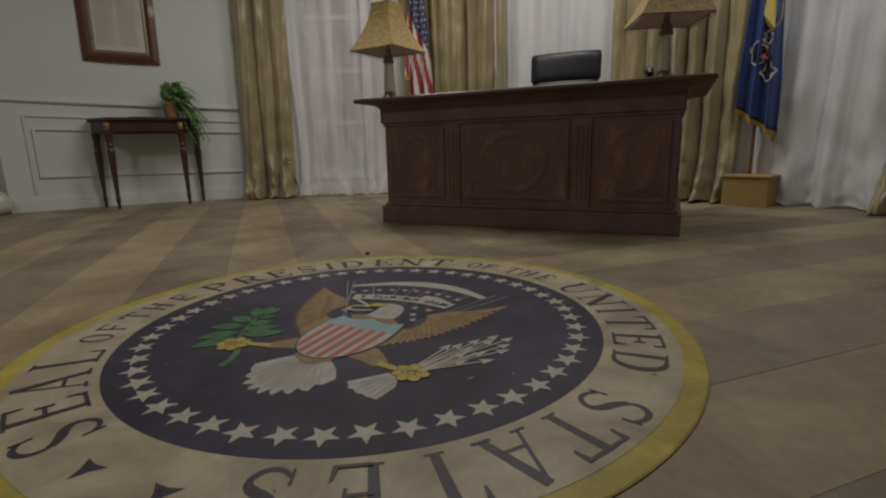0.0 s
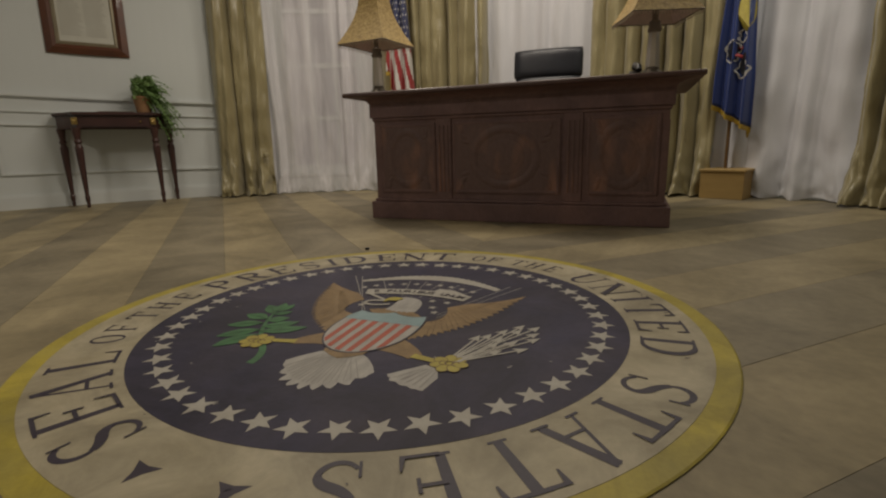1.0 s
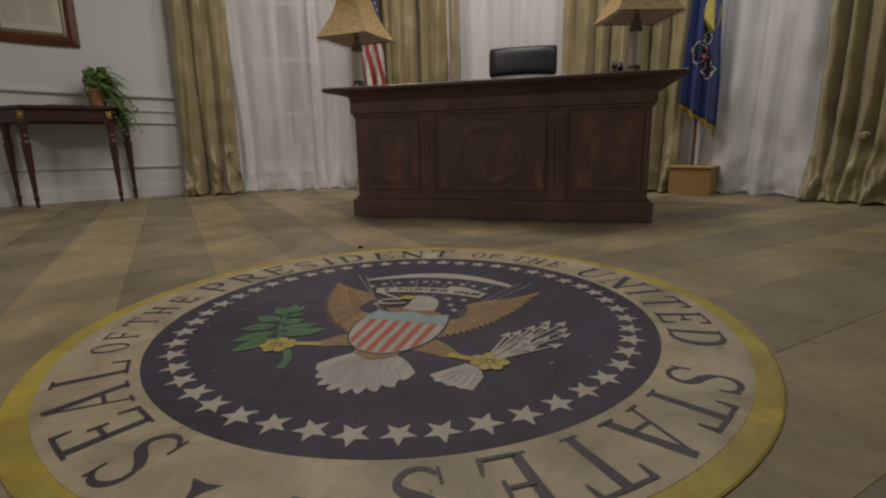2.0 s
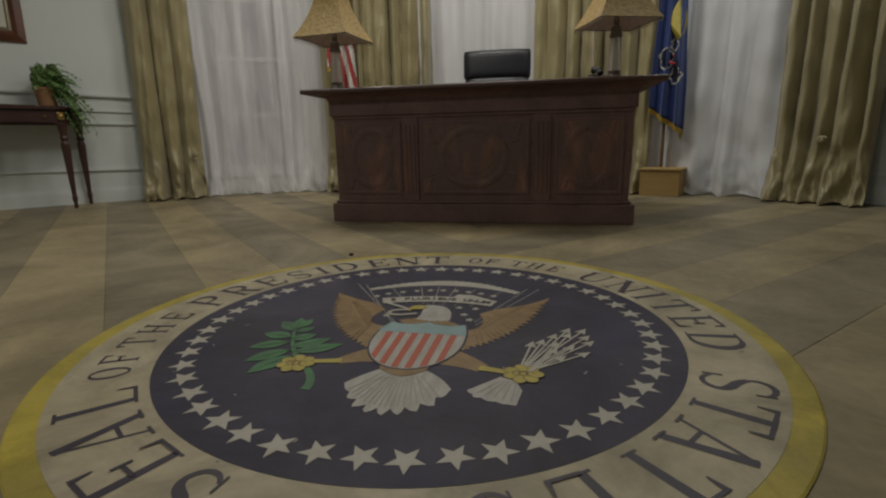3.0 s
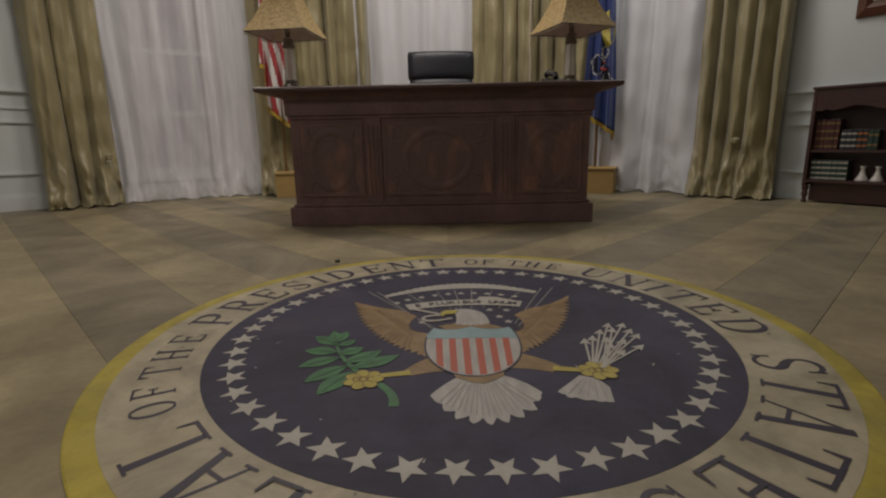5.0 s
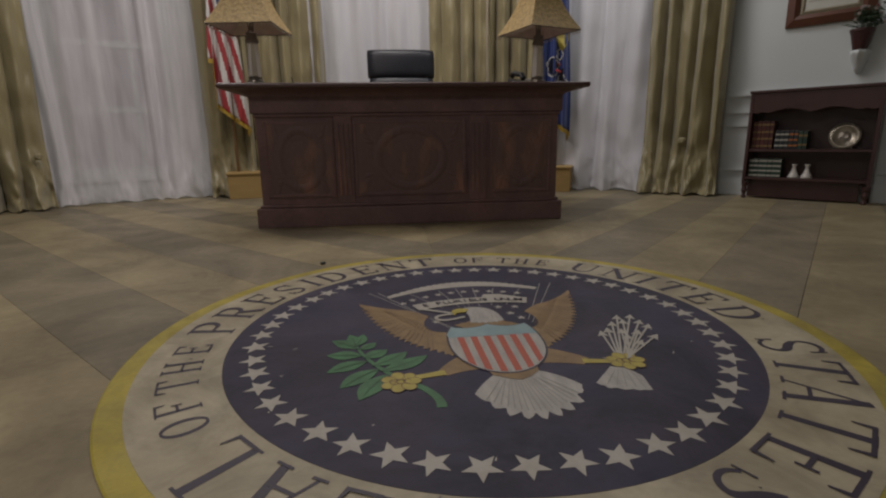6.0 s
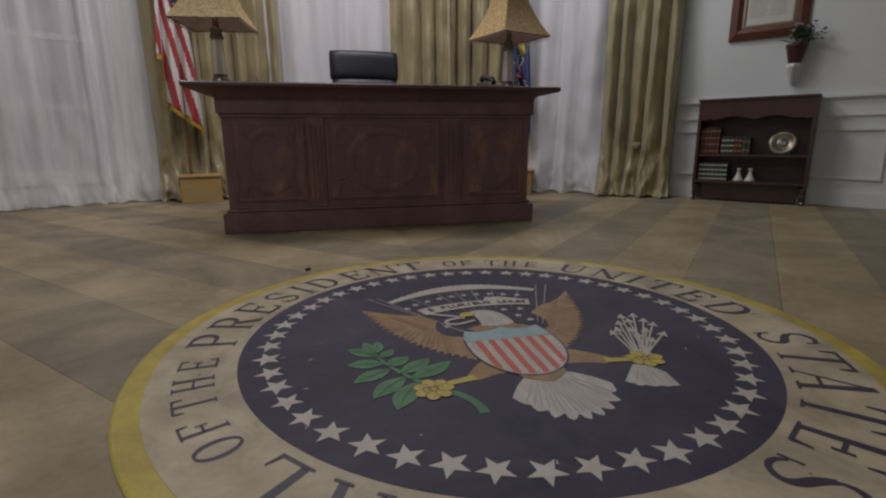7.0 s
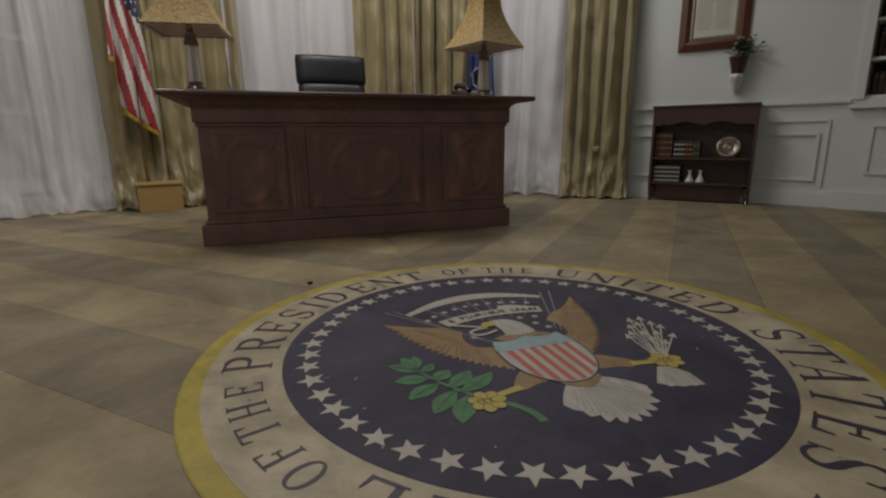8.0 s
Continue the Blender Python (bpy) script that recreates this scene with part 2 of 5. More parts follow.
# ---------------------------------------------------------------- room shell
floor = tagged(part("floor", turned(((4.76, -0.08), (4.76, -0.004)), 96, m=pose(CX, CY, 0)), SUBFLOOR),
               "round room floor of broad chevron boards, tan and grey-brown", "floor", kind="structure")
tagged(part("ceiling", turned(((4.76, HIGH), (4.76, HIGH + 0.1)), 96), CEIL, m=pose(CX, CY, 0)), "plain white ceiling over the round room",
       "ceiling", kind="structure")

SILL, HEAD = 0.20, 2.62
WINDOWS = [(AXIS + c - 6.3, AXIS + c + 6.3) for c in (-29.8, 0, 29.8)]
NICHE = (64.9, 77.0)
DOORWAY = (-80.0, -67.2)


def wall_piece(name, phi0, phi1, z0, z1):
    tagged(part(name, arc_box(phi0, phi1, R, R + 0.18, z0, z1, 1.2), WALL), "off-white painted curved wall", "wall", kind="structure")


edges = [DOORWAY[1]] + [e for w in WINDOWS for e in w] + [NICHE[0]]
for k in range(0, len(edges), 2):
    wall_piece("wall_north_%d" % (k // 2 + 1), edges[k], edges[k + 1], 0, HIGH)
for k, (a, b) in enumerate(WINDOWS):
    wall_piece("wall_under_window_%d" % (k + 1), a, b, 0, SILL)
    wall_piece("wall_over_window_%d" % (k + 1), a, b, HEAD, HIGH)
wall_piece("wall_east_low", NICHE[0], NICHE[1], 0, 0.80)
wall_piece("wall_east_high", NICHE[0], NICHE[1], 2.2, HIGH)
wall_piece("wall_south", NICHE[1], 280.0, 0, HIGH)
wall_piece("wall_west_high", DOORWAY[0], DOORWAY[1], 2.1, HIGH)
# the recess behind the doorway, closed by a plain back
tagged(part("wall_west_recess", arc_box(DOORWAY[0], DOORWAY[1], R + 0.18, R + 0.3, 0, HIGH), WALL), "plain recessed wall", "wall", kind="structure")


def moulding(name, bars, label):
    bm = bmesh.new()
    for b in bars:
        arc_box(*b[:6], bm=bm, rise=b[6] if len(b) > 6 else 0.0)
    tagged(part(name, bm, TRIM), label, "moulding", kind="structure")


# the panelled dado either side of the windows; on the west the old mouldings run a little out of level
for k, (a, b, far, RAIL, OUTER, TOP, FOOT, drop) in enumerate(((-67.2, -39.0, -64.7, 0.991, 0.848, 0.735, 0.313, 1.0), (38.0, 64.0, 62.7, 0.802, 0.662, 0.562, 0.213, 0.0))):
    tilt = (-0.0021 * drop, -0.0020 * drop, -0.0017 * drop, -0.0007 * drop)
    moulding("trim_rail_%d" % (k + 1), [(a, b, R - 0.028, R, RAIL - 0.022, RAIL, tilt[0]), (a, b, R - 0.014, R, RAIL - 0.034, RAIL - 0.022, tilt[0])],
             "white chair rail moulding")
    moulding("baseboard_%d" % (k + 1), [(a, b, R - 0.018, R, 0, 0.105), (a, b, R - 0.010, R, 0.105, 0.125)], "white painted baseboard")
    p, q = (far, b) if k == 0 else (a, far)
    e = (far, far + 0.2) if k == 0 else (far - 0.2, far)
    moulding("trim_panel_%d" % (k + 1), [(p, q, R - 0.014, R, OUTER - 0.014, OUTER, tilt[1]), (*e, R - 0.014, R, 0.16, OUTER)], "white outer panel edge")
    far += 0.7 if k == 0 else -0.7
    p, q = (far, b) if k == 0 else (a, far)
    e = (far, far + 0.27) if k == 0 else (far - 0.27, far)
    moulding("trim_inner_panel_%d" % (k + 1), [(p, q, R - 0.018, R, TOP - 0.017, TOP, tilt[2]), (p, q, R - 0.018, R, FOOT - 0.017, FOOT, tilt[3]), (*e, R - 0.018, R, FOOT - 0.017, TOP)],
             "white raised panel moulding")


def window(k, phi0, phi1):
    w = tagged(new("window_%d" % k), "tall white multi-pane window behind a sheer curtain", "window", kind="structure")
    bm = arc_box(phi0, phi0 + 1.6, R + 0.03, R + 0.13, SILL, HEAD)
    arc_box(phi1 - 1.6, phi1, R + 0.03, R + 0.13, SILL, HEAD, bm=bm)
    arc_box(phi0 + 1.6, phi1 - 1.6, R + 0.03, R + 0.13, HEAD - 0.09, HEAD, bm=bm)
    arc_box(phi0 + 1.6, phi1 - 1.6, R + 0.03, R + 0.13, SILL, SILL + 0.08, bm=bm)
    part("window_frame", bm, TRIM, w)
    part("window_sill", arc_box(phi0 - 0.6, phi1 + 0.6, R - 0.015, R + 0.02, SILL - 0.03, SILL - 0.002), TRIM, w)
    mid = (phi0 + phi1) / 2
    for m in (mid - 1.6, mid + 1.6):
        part("mullion", arc_box(m - 0.22, m + 0.22, R + 0.06, R + 0.1, SILL + 0.08, HEAD - 0.09), TRIM, w)
    for z in (0.77, 1.30, 1.83, 2.3):
        part("glazing_bar", arc_box(phi0 + 1.6, phi1 - 1.6, R + 0.052, R + 0.108, z - 0.024, z + 0.024), TRIM, w)


for k, (a, b) in enumerate(WINDOWS):
    window(k + 1, a, b)
# backing board behind the windows; its added emission sets how bright the panes look
BACKING = bpy.data.materials.new("glowing_backing_board")
BACKING.use_nodes = True
BACKING.node_tree.nodes["Principled BSDF"].inputs["Base Color"].default_value = (0.5, 0.5, 0.5, 1)
BACKING.node_tree.nodes["Principled BSDF"].inputs["Emission Color"].default_value = (1.0, 0.86, 0.85, 1)
BACKING.node_tree.nodes["Principled BSDF"].inputs["Emission Strength"].default_value = 0.075
tagged(part("backdrop", arc_box(AXIS - 50, AXIS + 50, R + 1.3, R + 1.34, -0.3, HIGH + 0.6, 4), BACKING), "plain pale backing board outside the windows, with a faint added glow", "backdrop", kind="structure")

# floor boards in a chevron, each one a slab cut off at the wall
PITCH, START, MIDDLE, REACH = 0.412, -2.64, 0.04, 4.5


def plank(side, k):
    lo, hi = START + PITCH * k + 0.0007, START + PITCH * (k + 1) - 0.0007
    if side > 0 and k == 0:
        lo += 0.0012          # one board has shrunk away from its neighbour

    def edge(v):
        # along the edge: x = MIDDLE + side * s, y = v + s; it ends on the room's circle
        dx, dy = MIDDLE - CX, v - CY
        half = (side * dx + dy) / 2
        root = half * half - (dx * dx + dy * dy - REACH * REACH) / 2
        if root <= 0:
            return None
        s0, s1 = max(0.0, -half - math.sqrt(root)), -half + math.sqrt(root)
        return None if s1 <= s0 else (s0, s1)
    a, b = edge(lo), edge(hi)
    if not a and not b:
        return
    a = a or (b[1] * 0.5 + b[0] * 0.5,) * 2
    b = b or (a[1] * 0.5 + a[0] * 0.5,) * 2
    gap = 0.0005
    pts = [(MIDDLE + side * (s + gap), v + s) for s, v in ((a[0], lo), (a[1], lo), (b[1], hi), (b[0], hi))]
    if a[0] == a[1]:
        pts = pts[1:]
    if b[0] == b[1]:
        pts = pts[:-1]
    bm = flat(pts, 0.0, 0.0035)
    part("plank", bm, DARK_PLANK if k % 2 == 0 else LIGHT_PLANK, floor)


# ---------------------------------------------------------------- curtains
def drape(name, phi0, phi1, inset, z0, z1, folds, depth, mat, label, category, seed, thick=0.004, puddle=0.0, lean=0.0, nz=40, group="", crease=0.0, broad=0.0):
    """A gathered curtain: uneven folds that wander on the way down, wrinkles, and a hem that spreads on the floor."""
    rnd = random.Random(seed)
    nx = int(folds * 18) if broad else int(max(folds, 5) * 22)
    ph = [rnd.uniform(0, 6.28) for _ in range(8)]
    # fold boundaries at uneven steps
    cuts = [0.0]
    for _ in range(folds):
        cuts.append(cuts[-1] + rnd.uniform(0.6, 1.5))
    cuts = [c / cuts[-1] for c in cuts]
    amp = [rnd.uniform(0.55, 1.35) for _ in range(folds)]
    shift = [rnd.uniform(-0.35, 0.35) for _ in range(folds)]
    bm = bmesh.new()
    rows = []
    for j in range(nz + 1):
        h = j / nz
        h = 1 - (1 - h) ** 1.5
        z = z0 + (z1 - z0) * (1 - h)          # from the head down
        low = max(0.0, (h - 0.82) / 0.18)
        row = []
        for i in range(nx + 1):
            s = i / nx
            warp = min(1.0, max(0.0, s + 0.025 * math.sin(2.6 * h + ph[0] + 6 * s) * h + 0.012 * math.sin(7 * h + 11 * s + ph[6]) * h))
            k = max(q for q in range(folds) if cuts[q] <= warp or q == 0)
            f = (warp - cuts[k]) / (cuts[k + 1] - cuts[k])
            # a rounded ridge with a narrow valley either side
            wave = (1 - broad) * (1.6 * math.sin(math.pi * f) ** 0.8 - 0.8) - broad * 0.8 * math.cos(2 * math.pi * f)
            skew = 1 + shift[k] * (2 * f - 1)
            d = depth * amp[k] * wave * skew * (0.75 + 0.35 * h)
            d += depth * (0.20 + 0.25 * broad) * math.sin(19 * s + 4 * h + ph[1]) + depth * 0.10 * math.sin(43 * s + 9 * h + ph[2])
            if crease:
                d += crease * noise.noise(Vector((s * folds * 1.7, z * 5.0, seed * 3.1))) * (0.35 + 1.0 * low + 0.3 * h)
                d += 0.5 * crease * noise.noise(Vector((s * folds * 4.1, z * 13.0 + s * 5, seed * 1.7))) * (0.3 + 1.5 * low)
            flare = puddle * low ** 1.6 * (0.75 + 0.22 * math.sin(2 * math.pi * f + ph[3]) + 0.22 * math.sin(23 * s + ph[4]))
            spread = 1 + 0.06 * low ** 2 * (1 if puddle > 0.05 else 0.3)
            phi = (phi0 + phi1) / 2 + (phi1 - phi0) * (s - 0.5) * spread + lean * h
            hem = 0.018 * (0.5 + 0.5 * math.sin(2 * math.pi * f + ph[5])) + 0.010 * (0.5 + 0.5 * math.sin(37 * s + ph[7]))
            zz = z + (z0 + hem) * (1 if h == 1 else low)
            row.append(bm.verts.new(ring(phi, R - inset - d - flare, max(zz, 0.004))))
        rows.append(row)
    for p, q in zip(rows, rows[1:]):
        for i in range(nx):
            bm.faces.new((p[i], p[i + 1], q[i + 1], q[i]))
    ob = part(name, bm, mat, smooth=True)
    if thick:
        sol = ob.modifiers.new("thickness", "SOLIDIFY")
        sol.thickness = thick
    return tagged(ob, label, category, group)


sheer_label = "white translucent sheer curtain hanging to the floor before a window"
drape("sheer_curtain", -36.0, -18.0, 0.075, 0.0, 2.85, 8, 0.026, SHEER, sheer_label, "sheer curtain", 1, thick=0, puddle=0.08, crease=0.020, broad=1.0)
drape("sheer_curtain", -6.5, 12.0, 0.075, 0.0, 2.85, 7, 0.026, DENSE, sheer_label, "sheer curtain", 2, thick=0, puddle=0.04, crease=0.016, broad=1.0)
drape("sheer_curtain", 22.6, 36.6, 0.060, 0.0, 2.85, 5, 0.034, DENSE, sheer_label, "sheer curtain", 3, thick=0, puddle=0.07, lean=-0.6, crease=0.024, broad=1.0)
silk_label = "olive-gold silk curtain, full length, gathered in soft folds on the floor"
silks = []
for k, (a, b, n, lean) in enumerate(((-40.6, -33.8, 3, -0.5), (-18.9, -11.2, 4, 0.4), (-11.9, -4.0, 4, 0), (9.3, 17.0, 4, 0), (16.5, 23.4, 4, 0),
                                     (35.6, 43.6, 5, 0.0))):
    silks.append(drape("silk_curtain", a, b, 0.135, 0.0, 2.85, n, 0.066, SILK, silk_label, "curtain", 20 + k, puddle=0.16, lean=lean, nz=72, group="silk curtains", crease=0.046))


def knot(curtain, phi, z, r):
    """A twist of the cloth tied on itself: a coil with loose folds."""
    bm = bmesh.new()
    c = ring(phi, r, z)
    m = Matrix.Translation(c) @ Matrix.Rotation(radians(-phi), 4, "Z")
    for k in range(4):
        pts = [m @ Vector((0.024 * math.cos(t) * (1 - 0.18 * k), -0.012 - 0.010 * k, 0.022 * math.sin(t) * (1 - 0.18 * k) + 0.004 * math.sin(3 * t + k))) for t in (0.9 * k + i * 0.5 for i in range(11))]
        tube(pts, 0.010, 8, bm, taper=0.4)
    part("knot", bm, SILK, curtain, "small knot tied in the silk", smooth=True)


knot(silks[5], 39.9, 0.44, R - 0.22)
knot(silks[0], -35.0, 0.40, R - 0.20)
bm = bmesh.new()
for k in range(110):
    z = 0.75 + k * 0.018
    bmesh.ops.create_icosphere(bm, subdivisions=1, radius=0.0125, matrix=Matrix.Translation(ring(16.75 + 0.07 * math.sin(z * 3), R - 0.23, z)))
tagged(part("edge_braid", bm, BEADS, silks[3], "silvery beaded edge braid", smooth=True), kind="stuff")


# ---------------------------------------------------------------- floor emblem
def bez(p0, p1, p2, n=12):
    return [((1 - t) ** 2 * p0[0] + 2 * t * (1 - t) * p1[0] + t * t * p2[0], (1 - t) ** 2 * p0[1] + 2 * t * (1 - t) * p1[1] + t * t * p2[1])
            for t in (i / n for i in range(n + 1))]


def scallop(curve, count, depth):
    """The curve broken into pointed feather ends that stand out by depth on its right side."""
    out, n = [], len(curve) - 1
    for i in range(count * 4 + 1):
        f = i / (count * 4) * n
        k = min(int(f), n - 1)
        a, b = curve[k], curve[k + 1]
        x, y = a[0] + (b[0] - a[0]) * (f - k), a[1] + (b[1] - a[1]) * (f - k)
        d = math.hypot(b[0] - a[0], b[1] - a[1]) or 1
        bulge = depth * (0.0, 0.72, 1.0, 0.55)[i % 4] * min(1.0, i / 10, (count * 4 - i) / 6)
        out.append((x + (b[1] - a[1]) / d * bulge, y - (b[0] - a[0]) / d * bulge))
    return out


def strip(points, w0, w1=None, middle=None):
    """The outline of a brush stroke along points, its width running from w0 over middle to w1."""
    w1 = w0 if w1 is None else w1
    left, right, n = [], [], len(points) - 1
    for i, (x, y) in enumerate(points):
        a, b = points[max(i - 1, 0)], points[min(i + 1, n)]
        d = math.hypot(b[0] - a[0], b[1] - a[1]) or 1
        t = i / n
        w = w0 + (w1 - w0) * t if middle is None else (w0 + (middle - w0) * math.sin(math.pi * t))
        ox, oy = -(b[1] - a[1]) / d * w / 2, (b[0] - a[0]) / d * w / 2
        left.append((x + ox, y + oy)), right.append((x - ox, y - oy))
    return left + right[::-1]


def star(x, y, r, turn=0.0):
    return [(x + (r if i % 2 == 0 else r * 0.42) * math.sin(turn + i * math.pi / 5), y + (r if i % 2 == 0 else r * 0.42) * math.cos(turn + i * math.pi / 5))
            for i in range(10)]


def oval(x, y, rx, ry, turn=0.0, n=18):
    c, s = math.cos(turn), math.sin(turn)
    return [(x + rx * math.cos(a) * c - ry * math.sin(a) * s, y + rx * math.cos(a) * s + ry * math.sin(a) * c)
            for a in (2 * math.pi * i / n for i in range(n))]


def arc(cx, cy, rx, ry, a0, a1, n=14):
    return [(cx + rx * math.cos(radians(a0 + (a1 - a0) * i / n)), cy + ry * math.sin(radians(a0 + (a1 - a0) * i / n))) for i in range(n + 1)]


def layers(outlines, z, step=0.00025):
    """Several strokes of paint in one mesh, each a little above the last."""
    bm = bmesh.new()
    for k, pts in enumerate(outlines):
        zz = z + k * step
        top = [bm.verts.new((x, y, zz)) for x, y in pts]
        f = bm.faces.new(top)
        f.normal_update()
        bmesh.ops.triangulate(bm, faces=[f])
    for f in bm.faces:
        f.normal_update()
    return bm


def paint(name, outlines, z, mat, parent, label=""):
    bm = layers(outlines, z)
    me = bpy.data.meshes.new(name)
    for f in bm.faces:
        if f.normal.z < 0:
            f.normal_flip()
    bm.to_mesh(me)
    bm.free()
    me.materials.append(mat)
    ob = new(name, me)
    ob.parent = parent
    if label:
        ob["label"] = label
    return ob


seal = thing("floor_seal", pose(0.088, -1.6775, -0.0016), "round painted floor emblem in navy, cream and yellow with lettering", "floor emblem")
part("border_disc", turned(((0.853, 0.0002), (0.855, 0.004), (0.851, 0.0055)), 120), YELLOW, seal, "scuffed yellow border")
part("lettering_ring", turned(((0.808, 0.005), (0.808, 0.0062)), 120), CREAM, seal, "cream ring with stains")
part("field_disc", turned(((0.635, 0.0058), (0.635, 0.0069)), 120), NAVY, seal, "navy blue painted field")
rnd = random.Random(31)
for k in range(49):
    a = radians(176.7 + 360 / 49 * k + rnd.uniform(-0.3, 0.3))
    r = 0.571 + rnd.uniform(-0.003, 0.003)
    paint("star", [star(r * math.sin(a), r * math.cos(a), rnd.uniform(0.0325, 0.0355), a + rnd.uniform(-0.08, 0.08))], 0.0075, STAR, seal)

# capitals with thick stems, thin arms and small serifs, on a unit of height
TH, TN = 0.150, 0.058


def stem(x, y0=0.0, y1=1.0, w=TH):
    return [strip([(x, y0), (x, y1)], w), strip([(x - 0.15, y0 + 0.02), (x + 0.15, y0 + 0.02)], 0.045), strip([(x - 0.15, y1 - 0.02), (x + 0.15, y1 - 0.02)], 0.045)]


def glyph(c):
    if c == "I":
        return stem(0)
    if c == "L":
        return stem(-0.2) + [strip([(-0.2, 0.025), (0.3, 0.025)], TN), strip([(0.3, 0.0), (0.34, 0.27)], 0.09, 0.03)]
    if c in "EF":
        s = stem(-0.2) + [strip([(-0.2, 0.975), (0.28, 0.975)], TN), strip([(0.28, 1.0), (0.31, 0.76)], 0.09, 0.03),
                          strip([(-0.2, 0.52), (0.14, 0.52)], TN), strip([(0.14, 0.64), (0.14, 0.4)], 0.05)]
        return s + ([strip([(-0.2, 0.025), (0.3, 0.025)], TN), strip([(0.3, 0.0), (0.34, 0.27)], 0.09, 0.03)] if c == "E" else [])
    if c == "T":
        return stem(0) + [strip([(-0.36, 0.975), (0.36, 0.975)], TN), strip([(-0.35, 1.0), (-0.38, 0.74)], 0.09, 0.03), strip([(0.35, 1.0), (0.38, 0.74)], 0.09, 0.03)]
    if c == "H":
        return stem(-0.27) + stem(0.27) + [strip([(-0.27, 0.5), (0.27, 0.5)], TN)]
    if c == "U":
        return [strip([(-0.28, 1.0), (-0.28, 0.34)] + arc(0, 0.34, 0.28, 0.31, 180, 360) + [(0.28, 1.0)], TH, 0.06), strip([(-0.43, 0.98), (-0.13, 0.98)], 0.045),
                strip([(0.15, 0.98), (0.41, 0.98)], 0.045)]
    if c == "N":
        return stem(-0.32, w=0.06) + stem(0.32, w=0.06) + [strip([(-0.36, 1.0), (0.32, 0.0)], TH)]
    if c == "A":
        return [strip([(0.0, 1.02), (-0.34, 0.0)], 0.06), strip([(0.0, 1.02), (0.32, 0.0)], TH), strip([(-0.22, 0.33), (0.22, 0.33)], TN),
                strip([(-0.47, 0.02), (-0.2, 0.02)], 0.045), strip([(0.16, 0.02), (0.48, 0.02)], 0.045)]
    if c == "O":
        return [strip(arc(0, 0.5, 0.34, 0.47, 90, 270), TN, middle=TH), strip(arc(0, 0.5, 0.34, 0.47, -90, 90), TN, middle=TH)]
    if c == "D":
        return stem(-0.28) + [strip([(-0.28, 0.97), (-0.05, 0.97)] + arc(-0.05, 0.5, 0.38, 0.47, 90, -90) + [(-0.28, 0.03)], TN, middle=TH)]
    if c in "PR":
        s = stem(-0.24) + [strip([(-0.24, 0.97), (0.0, 0.97)] + arc(0.0, 0.73, 0.26, 0.24, 90, -90) + [(-0.24, 0.49)], TN, middle=TH)]
        return s + ([strip([(0.0, 0.5), (0.3, 0.0)], TH), strip([(0.22, 0.02), (0.46, 0.02)], 0.045)] if c == "R" else [])
    # S
    return [strip(arc(0.0, 0.74, 0.24, 0.225, 35, 210), 0.06, middle=0.1), strip(bez((-0.215, 0.63), (-0.12, 0.5), (0.05, 0.44), 6) + bez((0.08, 0.43), (0.25, 0.36), (0.26, 0.25), 6), 0.10, middle=0.15),
            strip(arc(0.0, 0.26, 0.26, 0.23, 0, -150), 0.10, 0.06), strip([(0.2, 0.98), (0.24, 0.72)], 0.04), strip([(-0.25, 0.02), (-0.27, 0.3)], 0.04)]


def bent(outline, phi, r0, h, wide=1.0):
    out = []
    for x, y in outline:
        r, a = r0 + y * h, radians(phi) + x * h * wide / (r0 + 0.5 * h)
        out.append((r * math.sin(a), r * math.cos(a)))
    return out


def word(letters, bearings, r0, h, wide=1.0):
    for c, phi in zip(letters, bearings):
        paint("letter_" + c.lower(), [bent(o, phi, r0, h, wide) for o in glyph(c)], 0.0066, LETTER, seal)


word("SEAL", (-165.3, -155.0, -144.6, -133.4), 0.656, 0.133, 0.90)
word("OF", (-122.3, -115.9), 0.679, 0.080, 0.85)
word("THE", (-108.1, -101.1, -93.5), 0.679, 0.080, 0.88)
word("PRESIDENT", (-82, -72.6, -63, -53.8, -46.4, -38.8, -28.4, -18.8, -9.0), 0.660, 0.116, 0.97)
word("OF", (3.5, 8.9), 0.679, 0.080, 0.82)
word("THE", (17.3, 23.2, 29.7), 0.679, 0.080, 0.82)
word("UNITED", (43.2, 54.0, 62.3, 70.3, 80.0, 90.5), 0.658, 0.118, 1.0)
word("STATES", (108.4, 117.9, 127.7, 137.9, 148.2, 159.0), 0.656, 0.134, 0.92)
for phi in (-176.8, 170.6):
    a = radians(phi)
    x, y = 0.732 * math.sin(a), 0.732 * math.cos(a)
    paint("divider_mark", [[(x + (0.031 if i % 2 == 0 else 0.012) * math.sin(a + i * math.pi / 3), y + (0.031 if i % 2 == 0 else 0.011) * math.cos(a + i * math.pi / 3))
                            for i in range(6)]], 0.0066, LETTER, seal)

